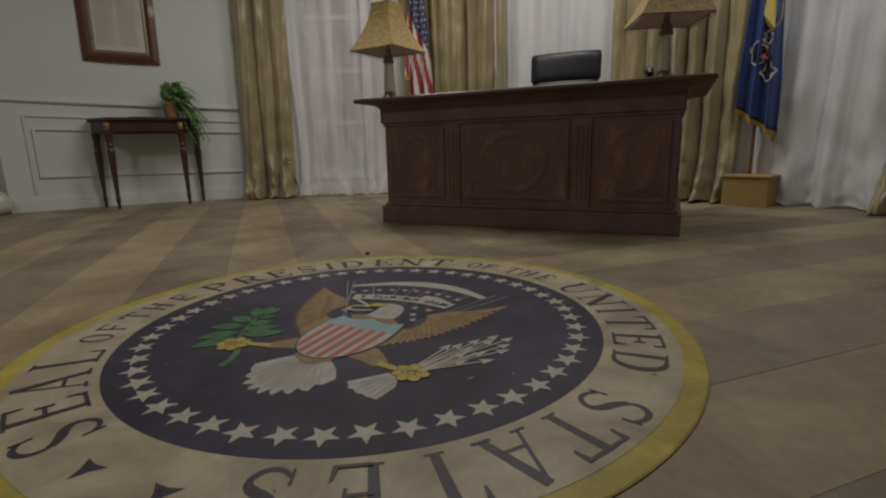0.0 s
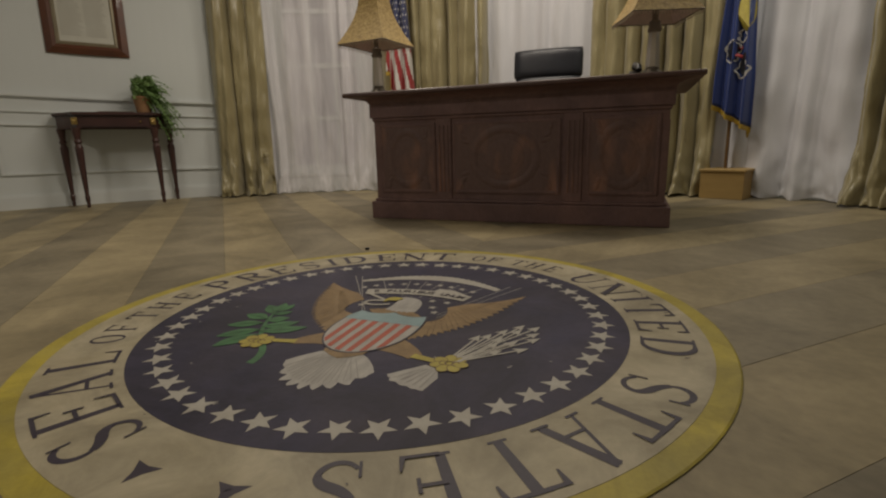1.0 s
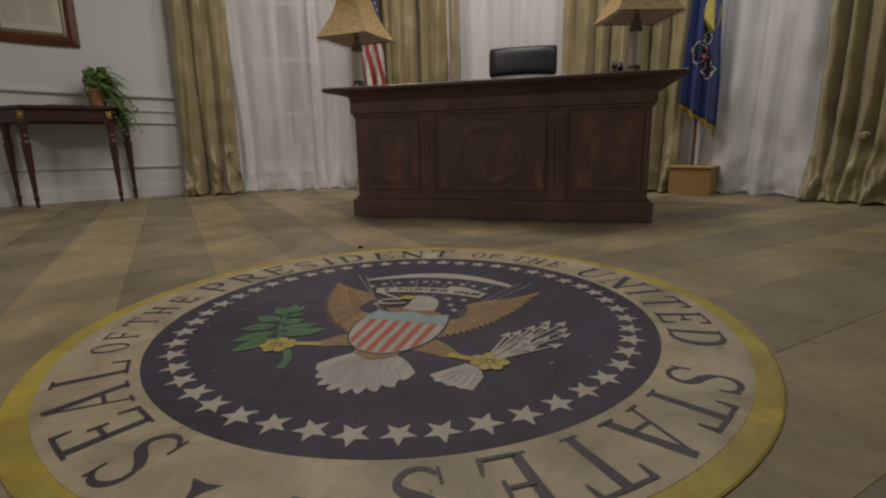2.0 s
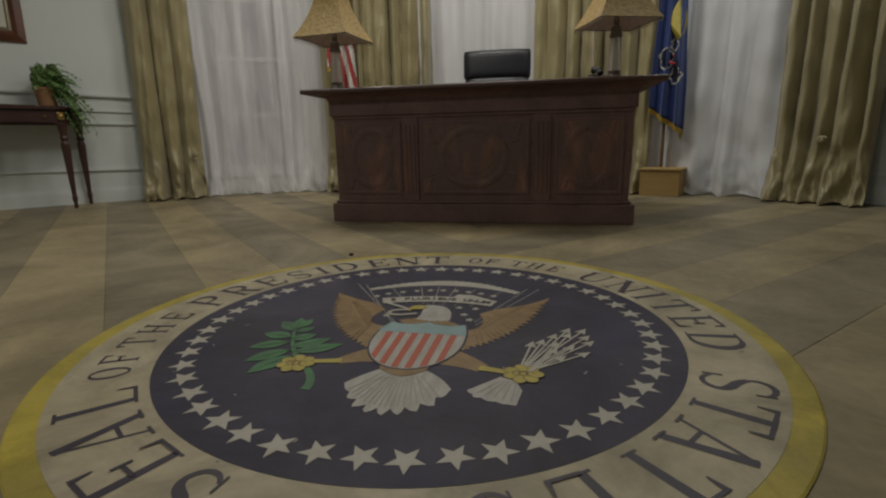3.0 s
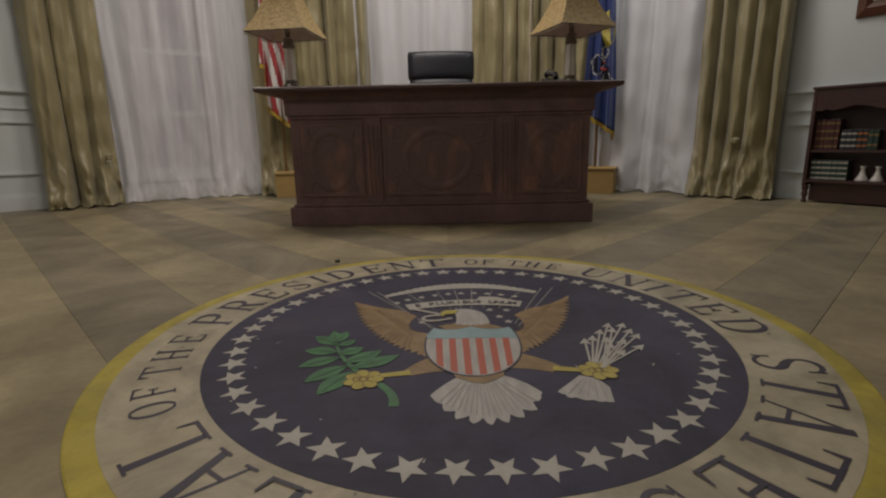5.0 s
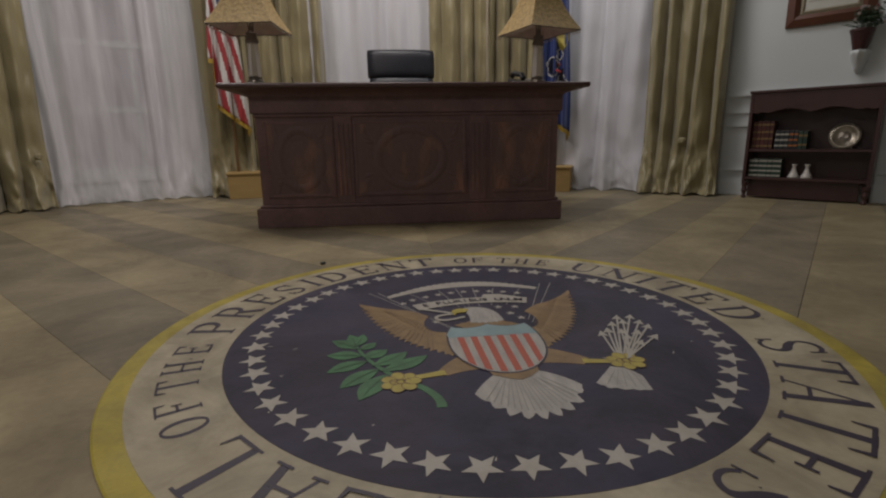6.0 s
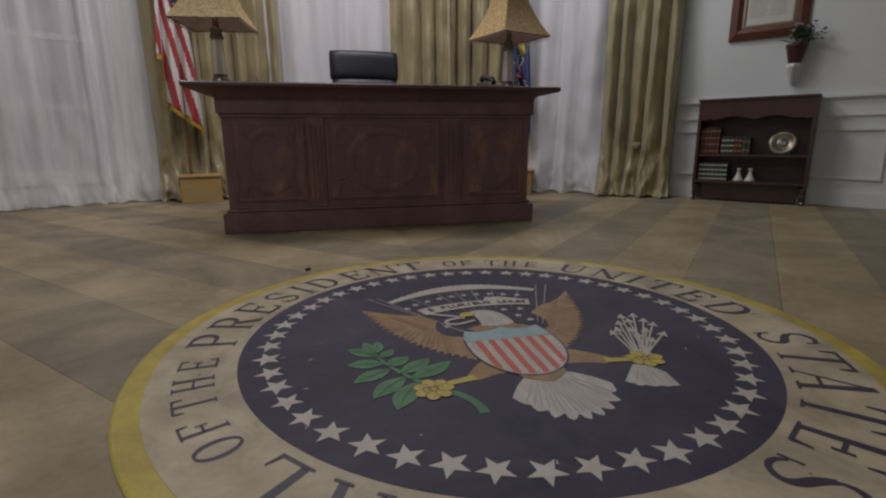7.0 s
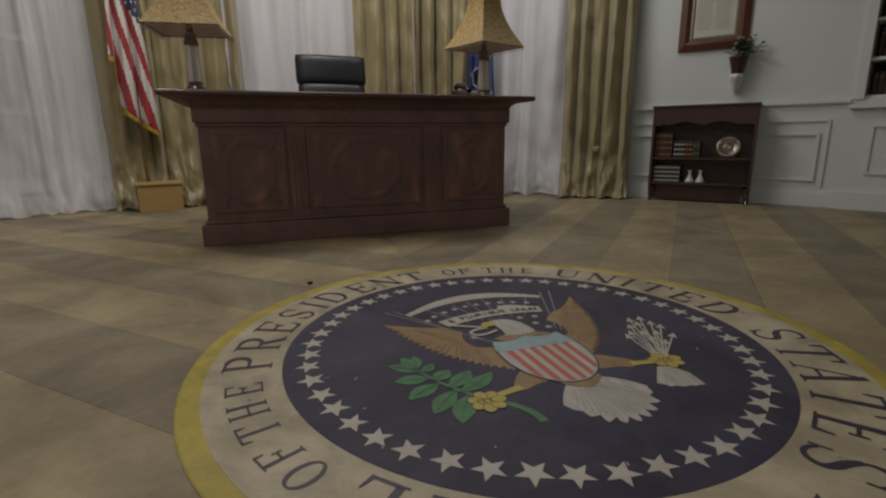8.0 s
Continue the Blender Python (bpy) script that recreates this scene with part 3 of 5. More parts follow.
Z0 = 0.0075
BROWN_LINE = material("dark_brown_line_paint", (0.19, 0.115, 0.045), 0.5)
GREY_LINE = material("grey_line_paint", (0.33, 0.31, 0.28), 0.5)
for s, tip, low, bow, root in ((-1, (0.340, 0.233), (0.103, -0.169), (0.28, -0.07), (0.104, -0.028)), (1, (0.333, 0.269), (0.128, -0.154), (0.281, -0.057), (0.120, -0.028))):
    # drawn on the right hand side, then turned over for the other
    lead = [(0.06, -0.06), root] + bez(root, (0.150, -0.02), (0.154, 0.020), 5)[1:] + bez((0.154, 0.020), (0.158, 0.060), (0.137, 0.094), 5)[1:] \
        + bez((0.137, 0.094), (0.155, 0.12), (0.190, 0.15), 5)[1:] + bez((0.190, 0.15), (0.255, 0.17), tip, 8)[1:]
    trail = bez(tip, bow, low, 24)
    outline = lead + scallop(trail, 20, 0.016)[1:]
    paint("side_fan", [[(s * x, y) for x, y in outline]], Z0, BROWN_P, seal, "ochre brown painted fan with notched edge")
    for k in range(16):
        q = trail[2 + int(k * 1.3)]
        p = bez((tip[0] * 0.8, tip[1] * 0.75), (0.19, 0.06), (0.12, -0.07), 20)[2 + k]
        for f0, f1 in ((0.25, 0.95), (-0.25, 0.12)):
            u, v = [(p[0] + (q[0] - p[0]) * f, p[1] + (q[1] - p[1]) * f) for f in (f0, f1)]
            line = strip([u, ((u[0] + v[0]) / 2, (u[1] + v[1]) / 2 - 0.004), v], 0.0012, 0.0026)
            paint("fan_line", [[(s * x, y) for x, y in line]], Z0 + 0.0012, BROWN_LINE, seal)
for arm, w0, w1, thin in ((bez((-0.045, -0.195), (-0.10, -0.215), (-0.137, -0.252), 8), 0.095, 0.028, ((-0.13, -0.248), (-0.205, -0.263))),
                          (bez((0.075, -0.185), (0.135, -0.20), (0.186, -0.238), 8), 0.095, 0.038, ((0.178, -0.236), (0.25, -0.249)))):
    paint("side_arm", [strip(arm, w0, w1)], Z0, BROWN_P, seal)
    paint("arm_end", [strip(thin, 0.022, 0.016)], Z0 + 0.0008, GOLD_P, seal)
for cx, cy in ((-0.226, -0.277), (0.272, -0.25)):
    for k in range(8):
        x, y = (cx + 0.026 * math.cos(k * 0.9), cy + 0.026 * math.sin(k * 0.9)) if k else (cx, cy)
        paint("lobe_line", [oval(x, y, 0.0180, 0.0150, k * 0.9)], Z0 + 0.00095 + 0.0001 * k, BROWN_LINE, seal)
        paint("gold_lobe", [oval(x, y, 0.0160, 0.0130, k * 0.9)], Z0 + 0.0010 + 0.0001 * k, GOLD_P, seal)
    for k in range(3):
        paint("lobe_line", [strip(arc(cx - 0.014 + 0.014 * k, cy, 0.008, 0.010, 20, 300, 8), 0.0025)], Z0 + 0.0019, BROWN_LINE, seal)
tail_curve = scallop(bez((-0.084, -0.345), (0.026, -0.512), (0.136, -0.338), 24), 9, 0.022)
paint("lower_fan", [[(-0.026, -0.268)] + bez((-0.026, -0.268), (-0.06, -0.30), (-0.084, -0.345), 5)[1:-1] + tail_curve + bez((0.136, -0.338), (0.11, -0.29), (0.066, -0.264), 5)[1:]], Z0, WHITE_P, seal, "white painted fan with notched edge")
for k in range(17):
    f = (k - 8) / 8.6
    paint("fan_line", [strip([(0.022 + 0.045 * f, -0.290 - 0.012 * (k % 2)), (0.026 + 0.098 * f, -0.352 - 0.068 * math.cos(f * 1.4))], 0.0014, 0.0026)], Z0 + 0.0006, GREY_LINE, seal)
paint("lower_band", [[(-0.045, -0.225), (0.075, -0.228), (0.068, -0.268), (0.046, -0.288), (0.024, -0.302), (0.0, -0.294), (-0.033, -0.274)]], Z0 + 0.0009, BROWN_P, seal)

SHX, SHW = 0.011, 0.113          # middle and half width of the shield


def shield_low(x):
    return -0.108 - 0.160 * math.sqrt(max(0.0, 1 - (x / SHW) ** 2))


def shield_outline(grow):
    w = SHW + grow
    return bez((SHX - 0.098 - grow, 0.0 + grow), (SHX - 0.05, -0.028 + grow), (SHX, 0.008 + grow), 6) + bez((SHX, 0.008 + grow), (SHX + 0.05, -0.028 + grow), (SHX + 0.100 + grow, 0.002 + grow), 6)[1:] \
        + bez((SHX + 0.100 + grow, 0.002 + grow), (SHX + w * 1.03, -0.05), (SHX + w, -0.108), 5)[1:] \
        + [(SHX + w * math.cos(radians(180 * i / 24)), -0.108 - (0.160 + grow) * math.sin(radians(180 * i / 24))) for i in range(1, 24)] \
        + bez((SHX - w, -0.108), (SHX - w * 1.03, -0.05), (SHX - 0.098 - grow, 0.0 + grow), 5)[:-1]


paint("shield_outline", [shield_outline(0.0045)], Z0 + 0.0012, LETTER, seal)
paint("shield", [shield_outline(0.0)], Z0 + 0.0016, WHITE_P, seal)
for k in range(1, 13, 2):
    edge = []
    for f in (k / 13, (k + 1) / 13):
        x = SHX + (2 * f - 1) * 0.108
        edge.append([(x, -0.070), (SHX + (x - SHX) * 0.93, shield_low((x - SHX) * 0.93) + 0.004)])
    (x0, x1) = edge
    paint("shield_stripe", [[x0[0], x1[0], x1[1], ((x0[1][0] + x1[1][0]) / 2, shield_low((x0[1][0] + x1[1][0]) / 2 - SHX) + 0.004), x0[1]]], Z0 + 0.002, RED_P, seal)
top_edge = shield_outline(0.0)[:18]
paint("shield_top", [top_edge + [(SHX + 0.112, -0.070), (SHX - 0.112, -0.070), (SHX - 0.115, -0.05)]], Z0 + 0.0022, BLUE_P, seal, "pale blue band")
paint("collar", [scallop(bez((0.098, 0.0), (0.02, 0.085), (-0.076, 0.018), 16), 9, -0.006) + [(-0.04, -0.02), (SHX, 0.006), (0.062, -0.018)]], Z0 + 0.0004, BROWN_P, seal)
paint("crest_shape", [scallop(bez((-0.030, 0.030), (0.02, 0.020), (0.064, 0.034), 10), 6, 0.008) + bez((0.064, 0.034), (0.062, 0.14), (0.005, 0.149), 8)[1:] + bez((0.005, 0.149), (-0.03, 0.154), (-0.037, 0.136), 4)[1:]
                      + bez((-0.037, 0.136), (-0.018, 0.09), (-0.030, 0.030), 6)[1:-1]], Z0 + 0.0008, WHITE_P, seal)
for k in range(6):
    paint("fan_line", [strip([(-0.012 + 0.012 * k, 0.045 + 0.006 * (k % 2)), (-0.006 + 0.011 * k, 0.075 + 0.012 * (k % 3))], 0.0022, 0.001)], Z0 + 0.0013, GREY_LINE, seal)
paint("crest_tip", [bez((-0.018, 0.130), (-0.05, 0.150), (-0.068, 0.124), 6) + bez((-0.068, 0.124), (-0.074, 0.105), (-0.064, 0.084), 4)[1:] + [(-0.058, 0.103), (-0.033, 0.106)]], Z0 + 0.0026, GOLD_P, seal)
for curl in (bez((-0.165, 0.160), (-0.12, 0.135), (-0.060, 0.100), 8), bez((-0.060, 0.100), (-0.125, 0.098), (-0.118, 0.066), 8), bez((-0.118, 0.066), (-0.10, 0.040), (-0.038, 0.074), 8)):
    paint("scroll_curl", [strip(curl, 0.013, 0.010)], Z0 + 0.0019, STAR, seal)
banner = bez((-0.170, 0.168), (0.0, 0.238), (0.170, 0.186), 20)
paint("banner", [strip(banner, 0.052)], Z0 + 0.0016, STAR, seal, "white scroll with motto")
paint("banner_end", [[(0.036, 0.226), (0.05, 0.262), (0.10, 0.258), (0.166, 0.214), (0.15, 0.20)]], Z0 + 0.0013, STAR, seal)
paint("cloud_band", [scallop(bez((0.241, 0.314), (-0.005, 0.530), (-0.255, 0.291), 24), 22, -0.007) + bez((-0.244, 0.272), (0.0, 0.432), (0.228, 0.292), 24)], Z0, STAR, seal)
for k in range(9):
    x = -0.175 + 0.042 * k
    paint("small_star", [star(x, 0.303 - 1.75 * (x - 0.01) ** 2, 0.0145, 0.2 * (k % 3))], Z0, STAR, seal)
for x, y in ((0.072, 0.142), (0.121, 0.138), (0.095, 0.086), (0.116, 0.047), (-0.205, 0.215), (-0.12, 0.05), (0.150, 0.175)):
    paint("small_star", [star(x, y, 0.0145, x)], Z0, STAR, seal)
for x0, y0, x1, y1 in ((-0.311, 0.334, -0.071, -0.012), (-0.283, 0.334, -0.087, -0.004), (0.262, 0.352, 0.131, 0.031), (0.299, 0.352, 0.137, 0.011)) + tuple(
        (0.01 + 1.9 * x, 0.345 - 0.4 * abs(x), 0.01 + x, 0.16) for x in (-0.10, -0.05, -0.02, 0.01, 0.045, 0.09)):
    paint("ray", [strip([(x0, y0), (x1, y1)], 0.0030, 0.0022)], Z0 - 0.0003, GREY_LINE, seal)

# motto on the scroll, in the built-in font
motto = "E PLURIBUS UNUM"
for k, c in enumerate(motto):
    if c == " ":
        continue
    t = 0.09 + 0.84 * k / (len(motto) - 1)
    f = t * 20
    i = min(int(f), 19)
    x, y = (banner[i][0] + (banner[i + 1][0] - banner[i][0]) * (f - i), banner[i][1] + (banner[i + 1][1] - banner[i][1]) * (f - i))
    turn = math.atan2(banner[i + 1][1] - banner[i][1], banner[i + 1][0] - banner[i][0])
    cu = bpy.data.curves.new("motto_letter", "FONT")
    cu.body, cu.size, cu.align_x, cu.align_y, cu.offset = c, 0.034, "CENTER", "CENTER", 0.0006
    ob = new("motto_source", cu)
    bpy.context.view_layer.update()
    me = bpy.data.meshes.new_from_object(ob.evaluated_get(bpy.context.evaluated_depsgraph_get()))
    bpy.data.objects.remove(ob)
    me.materials.clear()
    me.materials.append(LETTER)
    shared("motto_letter", me, seal, pose(x, y, Z0 + 0.0028, 0, 0, math.degrees(turn)))

rnd = random.Random(17)
for k in range(26):
    a, r, turn, length = rnd.uniform(0, 6.283), 0.62 * math.sqrt(rnd.uniform(0.05, 1.6)), rnd.uniform(0, 3.14), rnd.uniform(0.004, 0.016)
    x, y = r * math.cos(a), r * math.sin(a)
    paint("paint_chip", [strip([(x, y), (x + length * math.cos(turn), y + length * math.sin(turn))], rnd.uniform(0.002, 0.005), 0.001)], Z0 + 0.0003, STAR if r < 0.64 else LETTER, seal)

# the sprig on one side, the bundle of darts on the other
stalk = bez((-0.152, -0.384), (-0.148, -0.34), (-0.194, -0.293), 6) + bez((-0.194, -0.293), (-0.285, -0.215), (-0.331, -0.075), 12)[1:]
paint("sprig_stem", [strip(stalk, 0.020, 0.006)], Z0 + 0.0002, GREEN_P, seal, "green painted stem")
GREEN_LINE = material("dark_green_line_paint", (0.028, 0.095, 0.038), 0.5)
k = 0
for x0, y0, x1, y1, wide in ((-0.322, -0.100, -0.388, -0.042, 0.042), (-0.312, -0.140, -0.392, -0.128, 0.046), (-0.298, -0.170, -0.381, -0.214, 0.046), (-0.272, -0.212, -0.347, -0.286, 0.048),
                             (-0.252, -0.240, -0.307, -0.338, 0.050), (-0.318, -0.105, -0.282, -0.068, 0.030), (-0.308, -0.150, -0.254, -0.114, 0.042), (-0.285, -0.195, -0.208, -0.133, 0.046),
                             (-0.266, -0.222, -0.163, -0.160, 0.046), (-0.330, -0.085, -0.348, -0.012, 0.034), (-0.330, -0.085, -0.314, -0.014, 0.032)):
    mx, my = (x0 + x1) / 2 + 0.08 * (y1 - y0), (y0 + y1) / 2 - 0.08 * (x1 - x0)
    k += 1
    leaf = paint("sprig_leaf", [strip(bez((x0, y0), (mx, my), (x1, y1), 10), 0.003, middle=wide)], Z0 + 0.0004 + 0.00006 * k, GREEN_P, seal)
    paint("leaf_vein", [strip(bez((x0, y0), (mx, my), (x0 + 0.86 * (x1 - x0), y0 + 0.86 * (y1 - y0)), 6), 0.0042, 0.0015)], Z0 + 0.0013, GREEN_LINE, leaf)
for k, (ex, ey) in enumerate(((0.286, -0.090), (0.310, -0.073), (0.340, -0.033), (0.374, 0.010), (0.412, 0.010), (0.417, -0.032), (0.424, -0.064), (0.408, -0.130), (0.355, -0.159), (0.378, -0.099),
                              (0.341, -0.086), (0.339, -0.122), (0.374, -0.025))):
    bx, by = 0.262 + 0.002 * k, -0.236 - 0.001 * k
    a = math.atan2(ey - by, ex - bx)
    ex, ey = ex - 0.012 * math.cos(a), ey - 0.012 * math.sin(a)
    paint("dart", [strip([(bx, by), (ex, ey)], 0.0050), [(ex + r * math.cos(a + q), ey + r * math.sin(a + q)) for r, q in ((0.018, 2.2), (0.026, 0.0), (0.018, -2.2), (0.004, math.pi))]],
          Z0 + 0.0004 + 0.0001 * k, STAR, seal)
paint("dart_tail", [[(0.226, -0.270), (0.258, -0.282), (0.273, -0.321)] + scallop([(0.264, -0.378), (0.237, -0.373), (0.187, -0.356), (0.166, -0.336)], 5, -0.006)], Z0 + 0.0003, WHITE_P, seal, "white painted end of the darts")
for k in range(5):
    paint("fan_line", [strip([(0.228 + 0.008 * k, -0.288), (0.186 + 0.017 * k, -0.345 - 0.006 * k)], 0.0014, 0.002)], Z0 + 0.0009, GREY_LINE, seal)


# ---------------------------------------------------------------- desk
def desk():
    d = thing("desk", pose(0, 0, 0), "large dark mahogany desk with carved front panels", "desk")
    part("plinth", box(-0.9, 0.9, 0.0, 0.92, 0.0, 0.112, 0.006), MAHOGANY, d)
    bm = box(-0.868, 0.868, 0.03, 0.89, 0.112, 0.645)
    part("body", bm, MAHOGANY, d)
    part("plinth_moulding", box(-0.882, 0.882, 0.014, 0.9, 0.112, 0.132, 0.009), MAHOGANY, d)
    part("frieze", box(-0.888, 0.888, 0.008, 0.905, 0.64, 0.745, 0.004), MAHOGANY, d)
    part("frieze_moulding", box(-0.878, 0.878, 0.018, 0.9, 0.62, 0.641, 0.007), MAHOGANY, d)
    # cove under the top: a flared skirt
    bm = bmesh.new()
    loops = []
    for k in range(7):
        a = k / 6 * math.pi / 2
        o = 0.112 * (1 - math.cos(a))
        z = 0.728 + 0.036 * math.sin(a)
        loops.append([bm.verts.new(v) for v in ((-0.89 - o, 0.006 - 0.78 * o, z), (0.89 + o, 0.006 - 0.78 * o, z), (0.89 + o, 0.907 + 0.3 * o, z), (-0.89 - o, 0.907 + 0.3 * o, z))])
    for p, q in zip(loops, loops[1:]):
        for i in range(4):
            bm.faces.new((p[i], p[(i + 1) % 4], q[(i + 1) % 4], q[i]))
    bm.faces.new(loops[-1]), bm.faces.new(loops[0])
    part("cornice", bm, MAHOGANY, d)
    part("top", box(-1.022, 1.012, -0.094, 0.95, 0.7645, 0.793, 0.011, seg=3), DESKTOP, d, "polished dark top")
    # three carved front panels with a raised frame, split by paired fluted pilasters
    for a, b in ((-0.83, -0.445), (-0.335, 0.315), (0.455, 0.83)):
        p = part("front_panel", box(a, b, 0.0225, 0.034, 0.17, 0.6), CARVED, d, "worn carved panel")
        bm = box(a, a + 0.022, 0.0203, 0.03, 0.17, 0.6, 0.008)
        box(b - 0.022, b, 0.0203, 0.03, 0.17, 0.6, 0.008, bm)
        box(a + 0.022, b - 0.022, 0.0206, 0.0295, 0.578, 0.6, 0.006, bm)
        box(a + 0.022, b - 0.022, 0.0206, 0.0295, 0.17, 0.192, 0.006, bm)
        part("panel_frame", bm, MAHOGANY, p)
        mid = (a + b) / 2
        wide = 0.19 if b - a > 0.5 else 0.12
        # a soft carved wreath round a low dome, with worn leaf carving in the corners
        bm = bmesh.new()
        n, rows = 96, []
        for j in range(9):
            u = j / 8
            rows.append([bm.verts.new((mid + (wide - 0.030 + 0.060 * u) * math.cos(t), 0.0235 - 0.0065 * math.sin(math.pi * u) * (1 + 0.22 * math.sin(26 * t + 5 * u)),
                                       0.385 + (0.135 + 0.055 * u) * math.sin(t))) for t in (2 * math.pi * i / n for i in range(n))])
        for q, r in zip(rows, rows[1:]):
            for i in range(n):
                bm.faces.new((q[i], q[(i + 1) % n], r[(i + 1) % n], r[i]))
        part("carved_wreath", bm, CARVED, p, smooth=True)
        bm = bmesh.new()
        bmesh.ops.create_uvsphere(bm, u_segments=28, v_segments=12, radius=1.0, matrix=Matrix.Translation((mid, 0.0235, 0.385)) @ Matrix.Diagonal((wide * 0.66, 0.005, 0.105, 1)))
        part("carved_oval", bm, CARVED, p, smooth=True)
        for sx in (-1, 1):
            for sz_ in (-1, 1):
                bm = bmesh.new()
                for k in range(3):
                    bmesh.ops.create_uvsphere(bm, u_segments=14, v_segments=8, radius=1.0, matrix=Matrix.Translation((mid + sx * ((b - a) / 2 - 0.06 - 0.012 * k), 0.0235, 0.385 + sz_ * (0.165 - 0.035 * k)))
                                              @ Matrix.Rotation(sz_ * sx * (0.3 + 0.5 * k), 4, "Y") @ Matrix.Diagonal((0.014, 0.0045, 0.030, 1)))
                part("carved_leaf", bm, CARVED, p, smooth=True)
    for x in (-0.39, 0.385):
        p = part("pilaster", box(x - 0.05, x + 0.05, 0.019, 0.031, 0.132, 0.622, 0.004), MAHOGANY, d)
        for k in (-1, 0, 1):
            part("flute", tube([(x + 0.027 * k, 0.0205, 0.18), (x + 0.027 * k, 0.0205, 0.58)], 0.0075), CARVED, p)
    for s in (-1, 1):
        part("side_panel", box(min(s * 0.866, s * 0.876), max(s * 0.866, s * 0.876), 0.1, 0.82, 0.19, 0.57, 0.004), MAHOGANY, d)


desk()


# ---------------------------------------------------------------- chair behind the desk
def office_chair():
    c = thing("office_chair", pose(0.0, 1.385, 0, 0, 0, 2), "black leather high-backed office chair behind the desk", "office chair")

    def pad(x, y0, y1, z0, z1, bulge, bevel=0.03, tilt=0.0):
        bm = box(-x, x, y0, y1, z0, z1)
        bmesh.ops.subdivide_edges(bm, edges=bm.edges, cuts=7, use_grid_fill=True)
        for v in bm.verts:
            u, w = v.co.x / x, (v.co.z - (z0 + z1) / 2) / ((z1 - z0) / 2)
            r = max(0.0, 1 - 0.28 * (abs(u) ** 6 + abs(w) ** 6))
            mid = (y0 + y1) / 2
            v.co.y = mid + (v.co.y - mid) * r - bulge * (1 - u * u) * (1 - w * w) + 0.02 * u * u * (1 if bulge else 0)
            k = 1 - 0.018 * (abs(u) ** 6) * (abs(w) ** 6)
            v.co.x *= k
            v.co.z = (z0 + z1) / 2 + (v.co.z - (z0 + z1) / 2) * k
            v.co.y += tilt * (v.co.z - z0)
        return bm
    part("backrest", pad(0.265, -0.02, 0.07, 0.66, 1.0, 0.008, tilt=0.10), LEATHER, c, smooth=True)
    part("headrest", pad(0.277, 0.01, 0.10, 0.985, 1.21, 0.006, tilt=0.10), LEATHER, c, "padded upper cushion", smooth=True)
    part("seat", box(-0.26, 0.26, -0.48, 0.04, 0.44, 0.54, 0.04, seg=4), LEATHER, c, smooth=True)
    for s in (-1, 1):
        part("armrest", box(s * 0.30 - 0.03, s * 0.30 + 0.03, -0.36, 0.0, 0.66, 0.70, 0.014), BLACK, c)
        part("arm_post", tube([(s * 0.30, -0.05, 0.665), (s * 0.30, 0.0, 0.55), (s * 0.2, -0.05, 0.44)], 0.016), STEEL, c)
    part("gas_column", turned(((0.03, 0.1), (0.03, 0.3), (0.022, 0.3), (0.022, 0.45)), 16, m=Matrix.Translation((0, -0.2, 0))), STEEL, c)
    for k in range(5):
        a = radians(72 * k + 18)
        e = (0.31 * math.cos(a), -0.2 + 0.31 * math.sin(a))
        leg = part("base_leg", tube([(0, -0.2, 0.12), (e[0], e[1], 0.075)], 0.026, taper=0.6), STEEL, c)
        bm = bmesh.new()
        bmesh.ops.create_cone(bm, cap_ends=True, segments=16, radius1=0.03, radius2=0.03, depth=0.03, matrix=Matrix.Translation((e[0], e[1], 0.031)) @ Matrix.Rotation(a, 4, "Z") @ Matrix.Rotation(math.pi / 2, 4, "X"))
        part("castor", bm, BLACK, leg)
    part("back_bracket", tube([(0, 0.0, 0.46), (0, 0.11, 0.56), (0, 0.11, 0.75)], 0.02), BLACK, c)


office_chair()


# ---------------------------------------------------------------- lamps on the desk
GLASS = bpy.data.materials.new("lamp_glass")
GLASS.use_nodes = True
g = GLASS.node_tree.nodes["Principled BSDF"]
g.inputs["Transmission Weight"].default_value, g.inputs["Roughness"].default_value, g.inputs["IOR"].default_value = 0.55, 0.12, 1.45
g.inputs["Base Color"].default_value = (0.72, 0.67, 0.60, 1)


